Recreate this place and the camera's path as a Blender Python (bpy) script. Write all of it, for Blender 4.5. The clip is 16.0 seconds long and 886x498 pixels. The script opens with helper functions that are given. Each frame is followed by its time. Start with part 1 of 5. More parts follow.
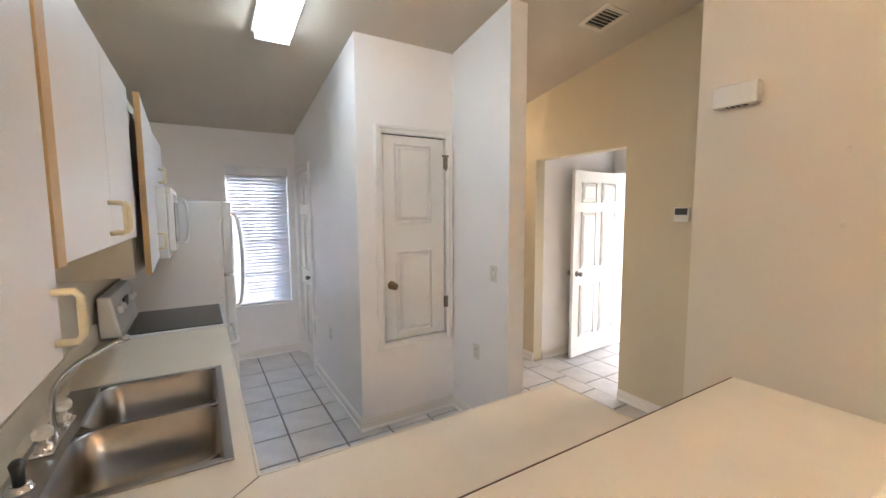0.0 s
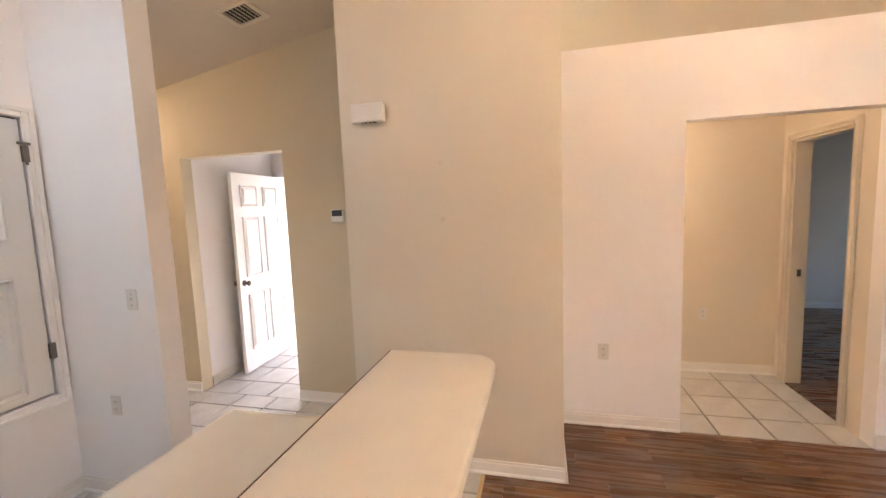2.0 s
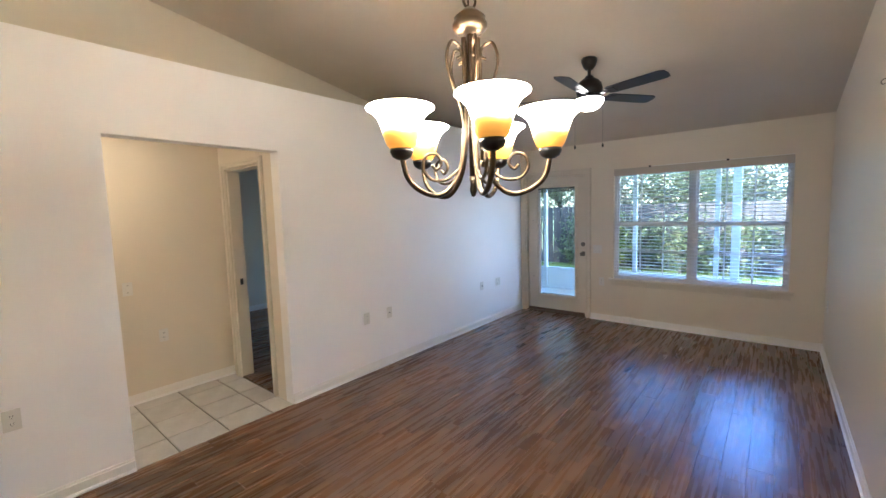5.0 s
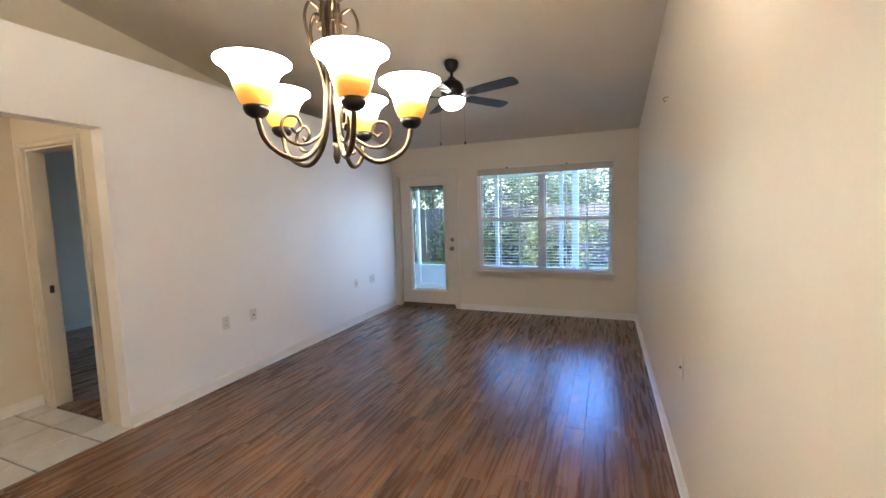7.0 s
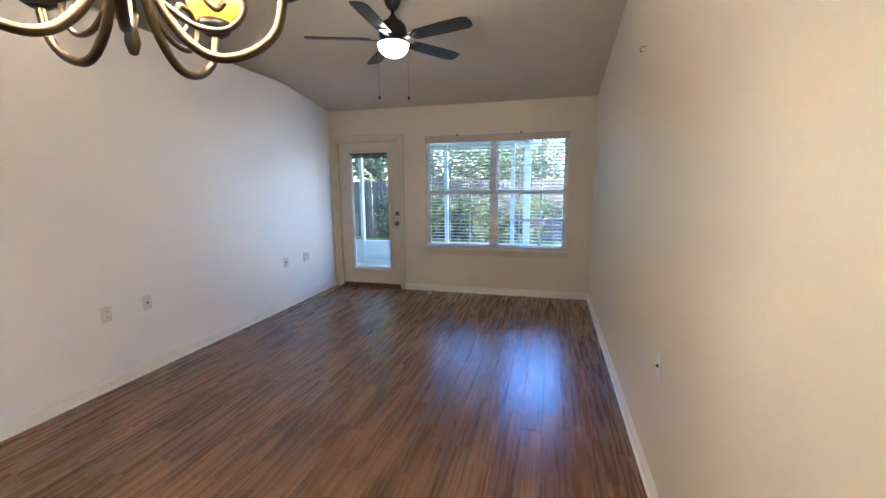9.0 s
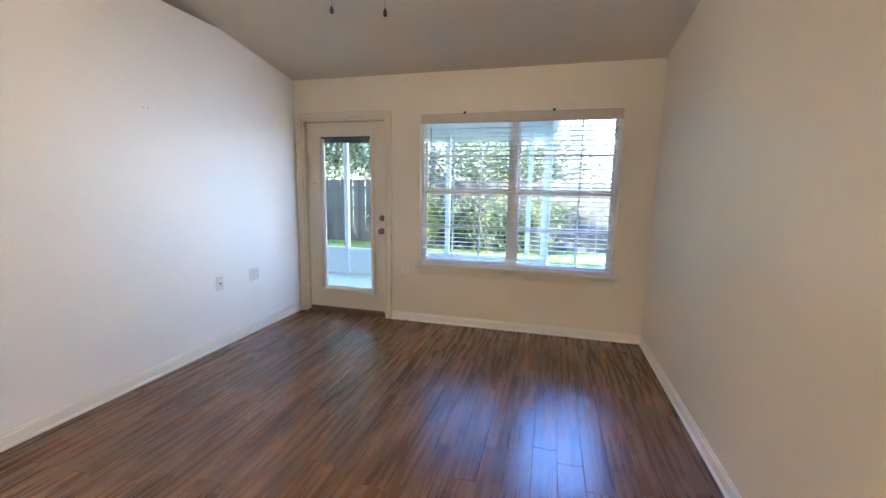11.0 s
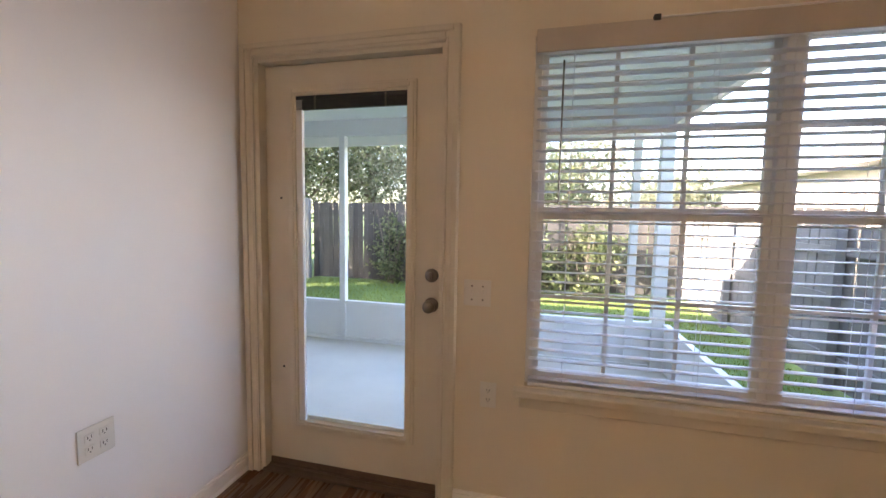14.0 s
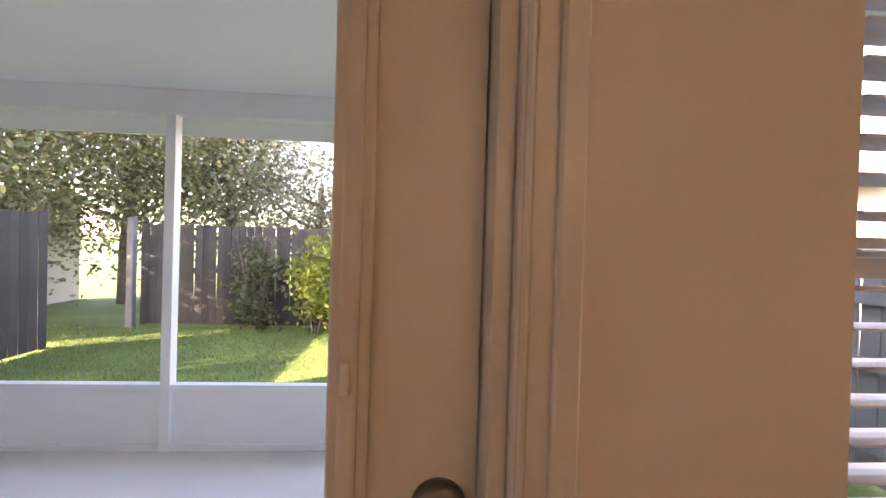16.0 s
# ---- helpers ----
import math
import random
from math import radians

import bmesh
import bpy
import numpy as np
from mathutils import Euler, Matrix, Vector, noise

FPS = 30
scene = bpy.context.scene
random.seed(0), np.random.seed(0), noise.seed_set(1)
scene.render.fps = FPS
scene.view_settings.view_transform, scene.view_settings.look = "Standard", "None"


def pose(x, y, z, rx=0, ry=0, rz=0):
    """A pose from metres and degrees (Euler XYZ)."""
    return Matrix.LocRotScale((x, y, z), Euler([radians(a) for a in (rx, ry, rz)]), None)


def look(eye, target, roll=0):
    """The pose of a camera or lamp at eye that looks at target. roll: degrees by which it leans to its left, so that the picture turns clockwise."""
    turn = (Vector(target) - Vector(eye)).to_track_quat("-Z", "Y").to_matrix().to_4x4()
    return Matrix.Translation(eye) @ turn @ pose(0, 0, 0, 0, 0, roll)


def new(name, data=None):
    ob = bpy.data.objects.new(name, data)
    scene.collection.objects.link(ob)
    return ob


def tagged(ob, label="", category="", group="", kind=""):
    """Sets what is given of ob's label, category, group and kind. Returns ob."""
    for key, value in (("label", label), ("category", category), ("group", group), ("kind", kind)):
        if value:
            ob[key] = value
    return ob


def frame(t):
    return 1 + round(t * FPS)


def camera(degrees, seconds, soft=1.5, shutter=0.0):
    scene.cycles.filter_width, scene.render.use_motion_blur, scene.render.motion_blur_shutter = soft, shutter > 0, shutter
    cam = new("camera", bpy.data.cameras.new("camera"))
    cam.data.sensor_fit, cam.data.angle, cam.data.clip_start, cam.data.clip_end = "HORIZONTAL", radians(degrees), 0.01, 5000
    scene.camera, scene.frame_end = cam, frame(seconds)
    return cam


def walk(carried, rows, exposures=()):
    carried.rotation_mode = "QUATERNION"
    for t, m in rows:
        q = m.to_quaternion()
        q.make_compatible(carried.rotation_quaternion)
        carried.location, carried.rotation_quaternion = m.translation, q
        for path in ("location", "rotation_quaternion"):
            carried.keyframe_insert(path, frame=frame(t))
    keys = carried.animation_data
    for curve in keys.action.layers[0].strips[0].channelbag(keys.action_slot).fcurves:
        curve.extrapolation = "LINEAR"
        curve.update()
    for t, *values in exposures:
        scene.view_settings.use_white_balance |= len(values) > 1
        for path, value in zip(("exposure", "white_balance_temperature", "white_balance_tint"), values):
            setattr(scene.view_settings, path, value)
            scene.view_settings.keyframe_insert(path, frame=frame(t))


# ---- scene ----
cam = camera(95.5, 16.0)
PATH = [
    (0, (-0.037, 0.483, 1.626), (0.99, 2.19, 1.439), -0.3),
    (0.5, (-0.032, 0.451, 1.599), (1.075, 2.103, 1.383), 0.5),
    (1, (-0.016, 0.456, 1.599), (1.344, 1.909, 1.404), 0.3),
    (1.5, (0.006, 0.521, 1.612), (1.722, 1.536, 1.447), -1.3),
    (2, (0.01, 0.511, 1.62), (1.942, 0.988, 1.419), -2.2),
    (2.5, (-0.026, 0.425, 1.623), (1.964, 0.466, 1.423), -1.9),
    (3, (-0.072, 0.379, 1.584), (1.885, 0.005, 1.413), -2.2),
    (3.5, (-0.077, 0.306, 1.561), (1.779, -0.422, 1.398), -2.5),
    (4, (-0.102, 0.265, 1.596), (1.59, -0.785, 1.411), -2.1),
    (4.5, (-0.126, 0.219, 1.6), (1.353, -1.114, 1.41), -2.0),
    (5, (-0.141, 0.194, 1.605), (1.13, -1.339, 1.419), -1.7),
    (7.3, (-0.181, 0.211, 1.489), (0.526, -1.649, 1.285), -1.6),
    (7.5, (-0.173, 0.204, 1.497), (0.516, -1.659, 1.266), -1.6),
    (8, (-0.192, 0.126, 1.455), (0.483, -1.741, 1.218), -1.4),
    (8.5, (-0.158, -0.024, 1.45), (0.468, -1.9, 1.152), -0.7),
    (9, (-0.068, -0.283, 1.444), (0.441, -2.193, 1.136), -0.5),
    (9.2, (-0.031, -0.389, 1.42), (0.446, -2.313, 1.154), -0.3),
    (11.3, (0.388, -1.895, 1.383), (0.919, -3.798, 1.071), 1.5),
    (11.5, (0.466, -2.047, 1.392), (1.024, -3.94, 1.067), 1.9),
    (12, (0.683, -2.395, 1.395), (1.26, -4.293, 1.143), -1.1),
    (12.5, (0.904, -2.739, 1.37), (1.483, -4.633, 1.089), -1.2),
    (13, (1.083, -3.106, 1.378), (1.724, -4.981, 1.111), 1.4),
    (13.5, (1.328, -3.432, 1.375), (1.857, -5.353, 1.204), 0.4),
    (14, (1.523, -3.816, 1.346), (1.996, -5.752, 1.18), 1.0),
    (14.5, (1.715, -4.204, 1.347), (2.121, -6.155, 1.183), 1.7),
    (15, (1.909, -4.547, 1.355), (2.142, -6.531, 1.259), -0.5),
    (15.3, (1.961, -4.744, 1.349), (2.148, -6.732, 1.223), 0.4),
    (15.6, (1.998, -4.945, 1.35), (2.122, -6.941, 1.325), 1.3),
    (16, (2.043, -5.149, 1.362), (1.911, -7.144, 1.347), 1.7),
]
EXPOSURES = [(0, 4.05, 5800, 17), (1.0, 3.95, 5900, 20), (1.5, 4.15, 6000, 23), (2, 4.12, 5950, 25), (2.5, 4.2, 5450, 22), (3, 4.2, 5000, 19), (4, 4.05, 4900, 12), (5, 3.85, 5000, 10), (9, 3.85, 5200, 11), (11.5, 4.25, 5600, 10), (12.5, 4.0, 6100, 15), (13.5, 3.65, 6700, 20), (14, 3.55, 7000, 23), (15, 3.45, 7500, 28), (16, 3.45, 8000, 38)]
walk(cam, [(t, look(eye, target, roll)) for t, eye, target, roll in PATH], EXPOSURES)

# ---- world, sun and exposure ----
SUN = Vector((1.8, 1.0, 0.97)).normalized()
world = bpy.data.worlds.new("sky")
scene.world = world
world.use_nodes = True
wn = world.node_tree.nodes
sky = wn.new("ShaderNodeTexSky")
sky.sky_type = "NISHITA"
sky.sun_disc = False
sky.sun_elevation = math.asin(SUN.z)
sky.sun_rotation = math.atan2(SUN.x, SUN.y)
world.node_tree.links.new(sky.outputs[0], wn["Background"].inputs[0])
wn["Background"].inputs[1].default_value = 0.15


def lamp(name, kind, power, color, m, **settings):
    data = bpy.data.lights.new(name, kind)
    data.energy, data.color = power, color
    if "size" in settings:
        data.shape, data.size, data.size_y = "RECTANGLE", settings["size"][0], settings["size"][1]
    if "radius" in settings:
        data.shadow_soft_size = settings["radius"]
    if "angle" in settings:
        data.angle = radians(settings["angle"])
    ob = new(name, data)
    ob.matrix_world = m
    return ob


lamp("sun", "SUN", 4.0, (1, 0.93, 0.82), look(SUN * 30, (0, 0, 0)), angle=0.5)
DAY = (0.72, 0.85, 1.0)
SOUTH_FACE = -5.55
# daylight standing in the openings
lamp("front_room_daylight", "AREA", 1.7, (0.9, 0.95, 1.0), look((8.02, 3.6, 1.5), (4, 3.2, 1.2)), size=(2.2, 1.6))
lamp("bedroom_daylight", "AREA", 0.35, DAY, look((5.2, -5.5, 1.4), (5.2, 0, 1.0)), size=(1.5, 1.3))
# strip lamp added inside the window, aimed sideways to brighten the east wall
sill = lamp("east_wall_fill", "AREA", 0.22, DAY, look((0.5, SOUTH_FACE + 0.05, 1.28), (1.5, SOUTH_FACE + 0.45, 1.24)), size=(0.08, 1.25))
sill.data.spread = radians(60)
# blue lamps added inside the panes to lay the sky's sheen on the floor
for name, x, z, power, size in (("window_sheen_fill", 0.10, 1.13, 0.13, (0.70, 0.95)), ("porch_side_sheen_fill", 1.08, 1.0, 0.035, (0.75, 0.7)), ("door_sheen_fill", 2.43, 0.80, 0.03, (0.45, 0.9))):
    low = lamp(name, "AREA", power, (0.20, 0.40, 1.0), look((x, SOUTH_FACE + 0.02, z), (x, SOUTH_FACE + 1.02, z - 0.7)), size=size)
    low.data.spread = radians(46)
WARM = (1.0, 0.72, 0.42)

# ---- materials ----


def material(name, build):
    m = bpy.data.materials.new(name)
    m.use_nodes = True
    build(m.node_tree.nodes, m.node_tree.links, m.node_tree.nodes["Principled BSDF"])
    return m


def surface(name, color, rough=0.5, metal=0.0, vary=0.08, scale=3.0, grain=60.0, bump=0.05, per_object=0.0, per_island=0.0, spec=0.5):
    """A plain surface with stains at one scale, grain at another and fine relief."""
    def build(n, l, p):
        co = n.new("ShaderNodeTexCoord")
        big = n.new("ShaderNodeTexNoise")
        big.inputs["Scale"].default_value, big.inputs["Detail"].default_value = scale, 5
        fine = n.new("ShaderNodeTexNoise")
        fine.inputs["Scale"].default_value, fine.inputs["Detail"].default_value = grain, 3
        l.new(co.outputs["Object"], big.inputs["Vector"])
        l.new(co.outputs["Object"], fine.inputs["Vector"])
        add = n.new("ShaderNodeMath")
        add.operation = "MULTIPLY_ADD"
        l.new(fine.outputs["Fac"], add.inputs[0])
        add.inputs[1].default_value = 0.35
        l.new(big.outputs["Fac"], add.inputs[2])
        rng = n.new("ShaderNodeMapRange")
        rng.inputs["From Min"].default_value, rng.inputs["From Max"].default_value = 0.35, 1.0
        rng.inputs["To Min"].default_value, rng.inputs["To Max"].default_value = 1 - vary, 1 + vary
        l.new(add.outputs[0], rng.inputs["Value"])
        value = rng.outputs["Result"]
        for amount, node, out in ((per_object, "ShaderNodeObjectInfo", "Random"), (per_island, "ShaderNodeNewGeometry", "Random Per Island")):
            if amount:
                info = n.new(node)
                r2 = n.new("ShaderNodeMapRange")
                r2.inputs["To Min"].default_value, r2.inputs["To Max"].default_value = 1 - amount, 1 + amount
                l.new(info.outputs[out], r2.inputs["Value"])
                mul = n.new("ShaderNodeMath")
                mul.operation = "MULTIPLY"
                l.new(value, mul.inputs[0])
                l.new(r2.outputs["Result"], mul.inputs[1])
                value = mul.outputs[0]
        hsv = n.new("ShaderNodeHueSaturation")
        hsv.inputs["Color"].default_value = (*color, 1)
        l.new(value, hsv.inputs["Value"])
        l.new(hsv.outputs["Color"], p.inputs["Base Color"])
        p.inputs["Roughness"].default_value, p.inputs["Metallic"].default_value = rough, metal
        p.inputs["Specular IOR Level"].default_value = spec
        if bump:
            b = n.new("ShaderNodeBump")
            b.inputs["Strength"].default_value, b.inputs["Distance"].default_value = bump, 0.004
            l.new(fine.outputs["Fac"], b.inputs["Height"])
            l.new(b.outputs["Normal"], p.inputs["Normal"])
    return material(name, build)


def glow(name, color, strength, base=(0.8, 0.8, 0.8)):
    def build(n, l, p):
        p.inputs["Base Color"].default_value = (*base, 1)
        p.inputs["Roughness"].default_value = 0.3
        p.inputs["Emission Color"].default_value = (*color, 1)
        p.inputs["Emission Strength"].default_value = strength
    return material(name, build)


def glass_build(n, l, p):
    p.inputs["Base Color"].default_value = (0.96, 0.99, 1, 1)
    p.inputs["Roughness"].default_value = 0.0
    p.inputs["IOR"].default_value = 1.05
    p.inputs["Transmission Weight"].default_value = 1.0


def shade_build(n, l, p):
    """Frosted bell glass, amber at the foot and white towards the rim, lit from within."""
    co = n.new("ShaderNodeTexCoord")
    sep = n.new("ShaderNodeSeparateXYZ")
    l.new(co.outputs["Object"], sep.inputs[0])
    mist = n.new("ShaderNodeTexNoise")
    mist.inputs["Scale"].default_value = 22
    l.new(co.outputs["Object"], mist.inputs["Vector"])
    add = n.new("ShaderNodeMath")
    add.operation = "MULTIPLY_ADD"
    add.inputs[1].default_value = 0.02
    l.new(mist.outputs["Fac"], add.inputs[0])
    l.new(sep.outputs["Z"], add.inputs[2])
    ramp = n.new("ShaderNodeValToRGB")
    e = ramp.color_ramp.elements
    e[0].position, e[0].color = 0.02, (0.75, 0.30, 0.03, 1)
    e[1].position, e[1].color = 0.072, (1.0, 0.80, 0.52, 1)
    mid = ramp.color_ramp.elements.new(0.048)
    mid.color = (0.95, 0.46, 0.06, 1)
    l.new(add.outputs[0], ramp.inputs[0])
    l.new(ramp.outputs[0], p.inputs["Base Color"])
    l.new(ramp.outputs[0], p.inputs["Emission Color"])
    power = n.new("ShaderNodeMapRange")
    power.inputs["From Min"].default_value, power.inputs["From Max"].default_value = 0.035, 0.14
    power.inputs["To Min"].default_value, power.inputs["To Max"].default_value = 0.06, 10.0
    power.interpolation_type = "SMOOTHERSTEP"
    l.new(add.outputs[0], power.inputs["Value"])
    l.new(power.outputs["Result"], p.inputs["Emission Strength"])
    p.inputs["Roughness"].default_value = 0.35


def plank_build(n, l, p):
    """Brown laminate: strips of different tone in each board, long grain, slight gloss."""
    co = n.new("ShaderNodeTexCoord")
    info = n.new("ShaderNodeObjectInfo")
    geo = n.new("ShaderNodeNewGeometry")
    ran = n.new("ShaderNodeMath")
    ran.operation = "MULTIPLY_ADD"
    ran.inputs[1].default_value = 37.0
    l.new(info.outputs["Random"], ran.inputs[0])
    l.new(geo.outputs["Random Per Island"], ran.inputs[2])
    off = n.new("ShaderNodeCombineXYZ")
    l.new(ran.outputs[0], off.inputs[0])
    l.new(ran.outputs[0], off.inputs[1])
    l.new(ran.outputs[0], off.inputs[2])
    shift = n.new("ShaderNodeVectorMath")
    shift.operation = "ADD"
    l.new(co.outputs["Object"], shift.inputs[0])
    l.new(off.outputs[0], shift.inputs[1])

    def grain(sx, sy, detail):
        mp = n.new("ShaderNodeMapping")
        mp.inputs["Scale"].default_value = (sx, sy, 1)
        l.new(shift.outputs[0], mp.inputs["Vector"])
        t = n.new("ShaderNodeTexNoise")
        t.inputs["Scale"].default_value, t.inputs["Detail"].default_value = 1.0, detail
        l.new(mp.outputs[0], t.inputs["Vector"])
        return t.outputs["Fac"]
    streak, fine = grain(7, 1.4, 2), grain(45, 2.0, 2)
    mix = n.new("ShaderNodeMath")
    mix.operation = "MULTIPLY_ADD"
    mix.inputs[1].default_value = 0.07
    l.new(fine, mix.inputs[0])
    l.new(streak, mix.inputs[2])
    ramp = n.new("ShaderNodeValToRGB")
    e = ramp.color_ramp.elements
    e[0].position, e[0].color = 0.34, (0.120, 0.062, 0.032, 1)
    e[1].position, e[1].color = 0.86, (0.235, 0.130, 0.068, 1)
    mid = e.new(0.60)
    mid.color = (0.172, 0.091, 0.046, 1)
    l.new(mix.outputs[0], ramp.inputs[0])
    tone = n.new("ShaderNodeMapRange")
    # two printed strips in each board, cut into staggered staves
    sep = n.new("ShaderNodeSeparateXYZ")
    l.new(co.outputs["Object"], sep.inputs[0])

    def step(value, size, add=None):
        d = n.new("ShaderNodeMath")
        d.operation = "MULTIPLY_ADD"
        d.inputs[1].default_value = 1 / size
        l.new(value, d.inputs[0])
        if add:
            l.new(add, d.inputs[2])
        else:
            d.inputs[2].default_value = 0.0
        f = n.new("ShaderNodeMath")
        f.operation = "FLOOR"
        l.new(d.outputs[0], f.inputs[0])
        return f.outputs[0]
    row = step(sep.outputs["X"], 0.0636)
    stagger = n.new("ShaderNodeMath")
    stagger.operation = "MULTIPLY_ADD"
    stagger.inputs[1].default_value = 0.43
    l.new(row, stagger.inputs[0])
    l.new(ran.outputs[0], stagger.inputs[2])
    stave = n.new("ShaderNodeCombineXYZ")
    l.new(row, stave.inputs[0])
    l.new(step(sep.outputs["Y"], 0.46, stagger.outputs[0]), stave.inputs[1])
    l.new(ran.outputs[0], stave.inputs[2])
    dice = n.new("ShaderNodeTexWhiteNoise")
    l.new(stave.outputs[0], dice.inputs["Vector"])
    tone.inputs["To Min"].default_value, tone.inputs["To Max"].default_value = 0.74, 1.26
    l.new(dice.outputs["Value"], tone.inputs["Value"])
    hsv = n.new("ShaderNodeHueSaturation")
    l.new(tone.outputs["Result"], hsv.inputs["Value"])
    l.new(ramp.outputs[0], hsv.inputs["Color"])
    l.new(hsv.outputs["Color"], p.inputs["Base Color"])
    rr = n.new("ShaderNodeMapRange")
    rr.inputs["To Min"].default_value, rr.inputs["To Max"].default_value = 0.24, 0.31
    l.new(fine, rr.inputs["Value"])
    l.new(rr.outputs["Result"], p.inputs["Roughness"])
    p.inputs["Specular IOR Level"].default_value = 0.5
    b = n.new("ShaderNodeBump")
    b.inputs["Strength"].default_value, b.inputs["Distance"].default_value = 0.03, 0.002
    l.new(fine, b.inputs["Height"])
    l.new(b.outputs["Normal"], p.inputs["Normal"])


def leaf_build(dark, light):
    def build(n, l, p):
        geo = n.new("ShaderNodeNewGeometry")
        ramp = n.new("ShaderNodeValToRGB")
        ramp.color_ramp.elements[0].color = (*dark, 1)
        ramp.color_ramp.elements[1].color = (*light, 1)
        l.new(geo.outputs["Random Per Island"], ramp.inputs[0])
        l.new(ramp.outputs[0], p.inputs["Base Color"])
        p.inputs["Roughness"].default_value = 0.55
        tr = n.new("ShaderNodeBsdfTranslucent")
        l.new(ramp.outputs[0], tr.inputs["Color"])
        mx = n.new("ShaderNodeMixShader")
        mx.inputs[0].default_value = 0.45
        l.new(p.outputs[0], mx.inputs[1])
        l.new(tr.outputs[0], mx.inputs[2])
        l.new(mx.outputs[0], n["Material Output"].inputs["Surface"])
    return build


# white raised, cream lowered: uneven daylight and lamplight put into both colours
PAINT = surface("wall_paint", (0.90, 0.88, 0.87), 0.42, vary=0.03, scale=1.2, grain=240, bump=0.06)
CREAM = surface("cream_dimmed_paint", (0.72, 0.65, 0.53), 0.42, vary=0.03, scale=1.2, grain=240, bump=0.06)
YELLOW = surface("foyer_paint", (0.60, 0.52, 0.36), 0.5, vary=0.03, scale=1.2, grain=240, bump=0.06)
# darker tone for the set-back gable: its weaker light is in the colour
TAN = surface("shaded_gable_paint", (0.70, 0.64, 0.52), 0.5, vary=0.03, scale=1.2, grain=240, bump=0.06)
# ceiling tan taken down in place of dimmer light from the bulbs below
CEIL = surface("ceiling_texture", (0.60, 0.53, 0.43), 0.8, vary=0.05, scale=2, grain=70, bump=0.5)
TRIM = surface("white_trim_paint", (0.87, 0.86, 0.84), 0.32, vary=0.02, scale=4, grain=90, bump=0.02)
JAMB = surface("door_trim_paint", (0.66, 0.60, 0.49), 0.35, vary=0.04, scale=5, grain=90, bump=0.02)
BASEPAINT = surface("baseboard_paint", (0.82, 0.79, 0.74), 0.38, vary=0.03, scale=4, grain=90, bump=0.02)
DOORPAINT = surface("door_paint", (0.80, 0.79, 0.76), 0.35, vary=0.02, scale=3, grain=70, bump=0.03)
PLASTIC = surface("white_plastic", (0.72, 0.70, 0.65), 0.3, vary=0.02, scale=20, grain=200, bump=0.0)
ALMOND = surface("almond_plastic", (0.72, 0.64, 0.44), 0.3, vary=0.03, scale=20, grain=200, bump=0.0)
DARK = surface("dark_slot", (0.03, 0.03, 0.03), 0.5, vary=0.1, bump=0)
PLANK = material("brown_laminate", plank_build)
TILE = surface("ceramic_tile", (0.56, 0.55, 0.53), 0.28, vary=0.16, scale=7, grain=40, bump=0.05, per_object=0.06)
GROUT = surface("grout", (0.16, 0.15, 0.14), 0.9, vary=0.2, scale=8, grain=150, bump=0.3)
LAMINATE = surface("beige_laminate", (0.72, 0.66, 0.55), 0.35, vary=0.05, scale=6, grain=500, bump=0.02)
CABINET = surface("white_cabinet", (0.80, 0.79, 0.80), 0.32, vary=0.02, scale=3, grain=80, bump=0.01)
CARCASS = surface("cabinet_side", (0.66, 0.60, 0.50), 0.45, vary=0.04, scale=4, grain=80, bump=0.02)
OAK = surface("tan_wood_edge", (0.55, 0.37, 0.17), 0.45, vary=0.12, scale=12, grain=120, bump=0.05)
STEEL = surface("brushed_steel", (0.42, 0.40, 0.38), 0.28, 1.0, vary=0.06, scale=9, grain=220, bump=0.04)
CHROME = surface("chrome", (0.75, 0.75, 0.76), 0.08, 1.0, vary=0.01, bump=0)
BRASS = surface("antique_brass", (0.22, 0.15, 0.08), 0.3, 1.0, vary=0.1, scale=20, bump=0.02)
NICKEL = surface("aged_nickel", (0.20, 0.18, 0.155), 0.3, 1.0, vary=0.1, scale=20, bump=0.02)
BRONZE = surface("bronze_metal", (0.085, 0.062, 0.038), 0.36, 0.9, vary=0.25, scale=18, grain=90, bump=0.03)
FANBLACK = surface("dark_bronze", (0.010, 0.009, 0.009), 0.32, 0.3, vary=0.2, scale=9, bump=0.02)
BLADE = surface("dark_walnut_blade", (0.013, 0.010, 0.009), 0.38, vary=0.3, scale=10, grain=60, bump=0.03)
APPLIANCE = surface("white_enamel", (0.80, 0.80, 0.79), 0.22, vary=0.015, scale=3, grain=60, bump=0.01)
BLACKGLASS = surface("black_glass", (0.015, 0.015, 0.017), 0.08, vary=0.1, bump=0)
SLAT = surface("blind_slat", (0.78, 0.79, 0.82), 0.4, vary=0.03, scale=6, grain=60, bump=0.01)
SHEER = surface("thin_blind_slat", (0.78, 0.79, 0.84), 0.4, vary=0.03, scale=6, grain=60, bump=0.01)
_n, _l = SHEER.node_tree.nodes, SHEER.node_tree.links
_t, _m = _n.new("ShaderNodeBsdfTranslucent"), _n.new("ShaderNodeMixShader")
_t.inputs["Color"].default_value, _m.inputs[0].default_value = (0.75, 0.78, 0.95, 1), 0.07
_l.new(_n["Principled BSDF"].outputs[0], _m.inputs[1])
_l.new(_t.outputs[0], _m.inputs[2])
_l.new(_m.outputs[0], _n["Material Output"].inputs["Surface"])
# valance taupe holds the shade of a board lit from behind
VALANCE = surface("shaded_valance_board", (0.52, 0.46, 0.40), 0.45, vary=0.05, scale=5, grain=60, bump=0.02)
VINYL = surface("window_vinyl", (0.80, 0.80, 0.79), 0.35, vary=0.02, scale=6, bump=0.0)
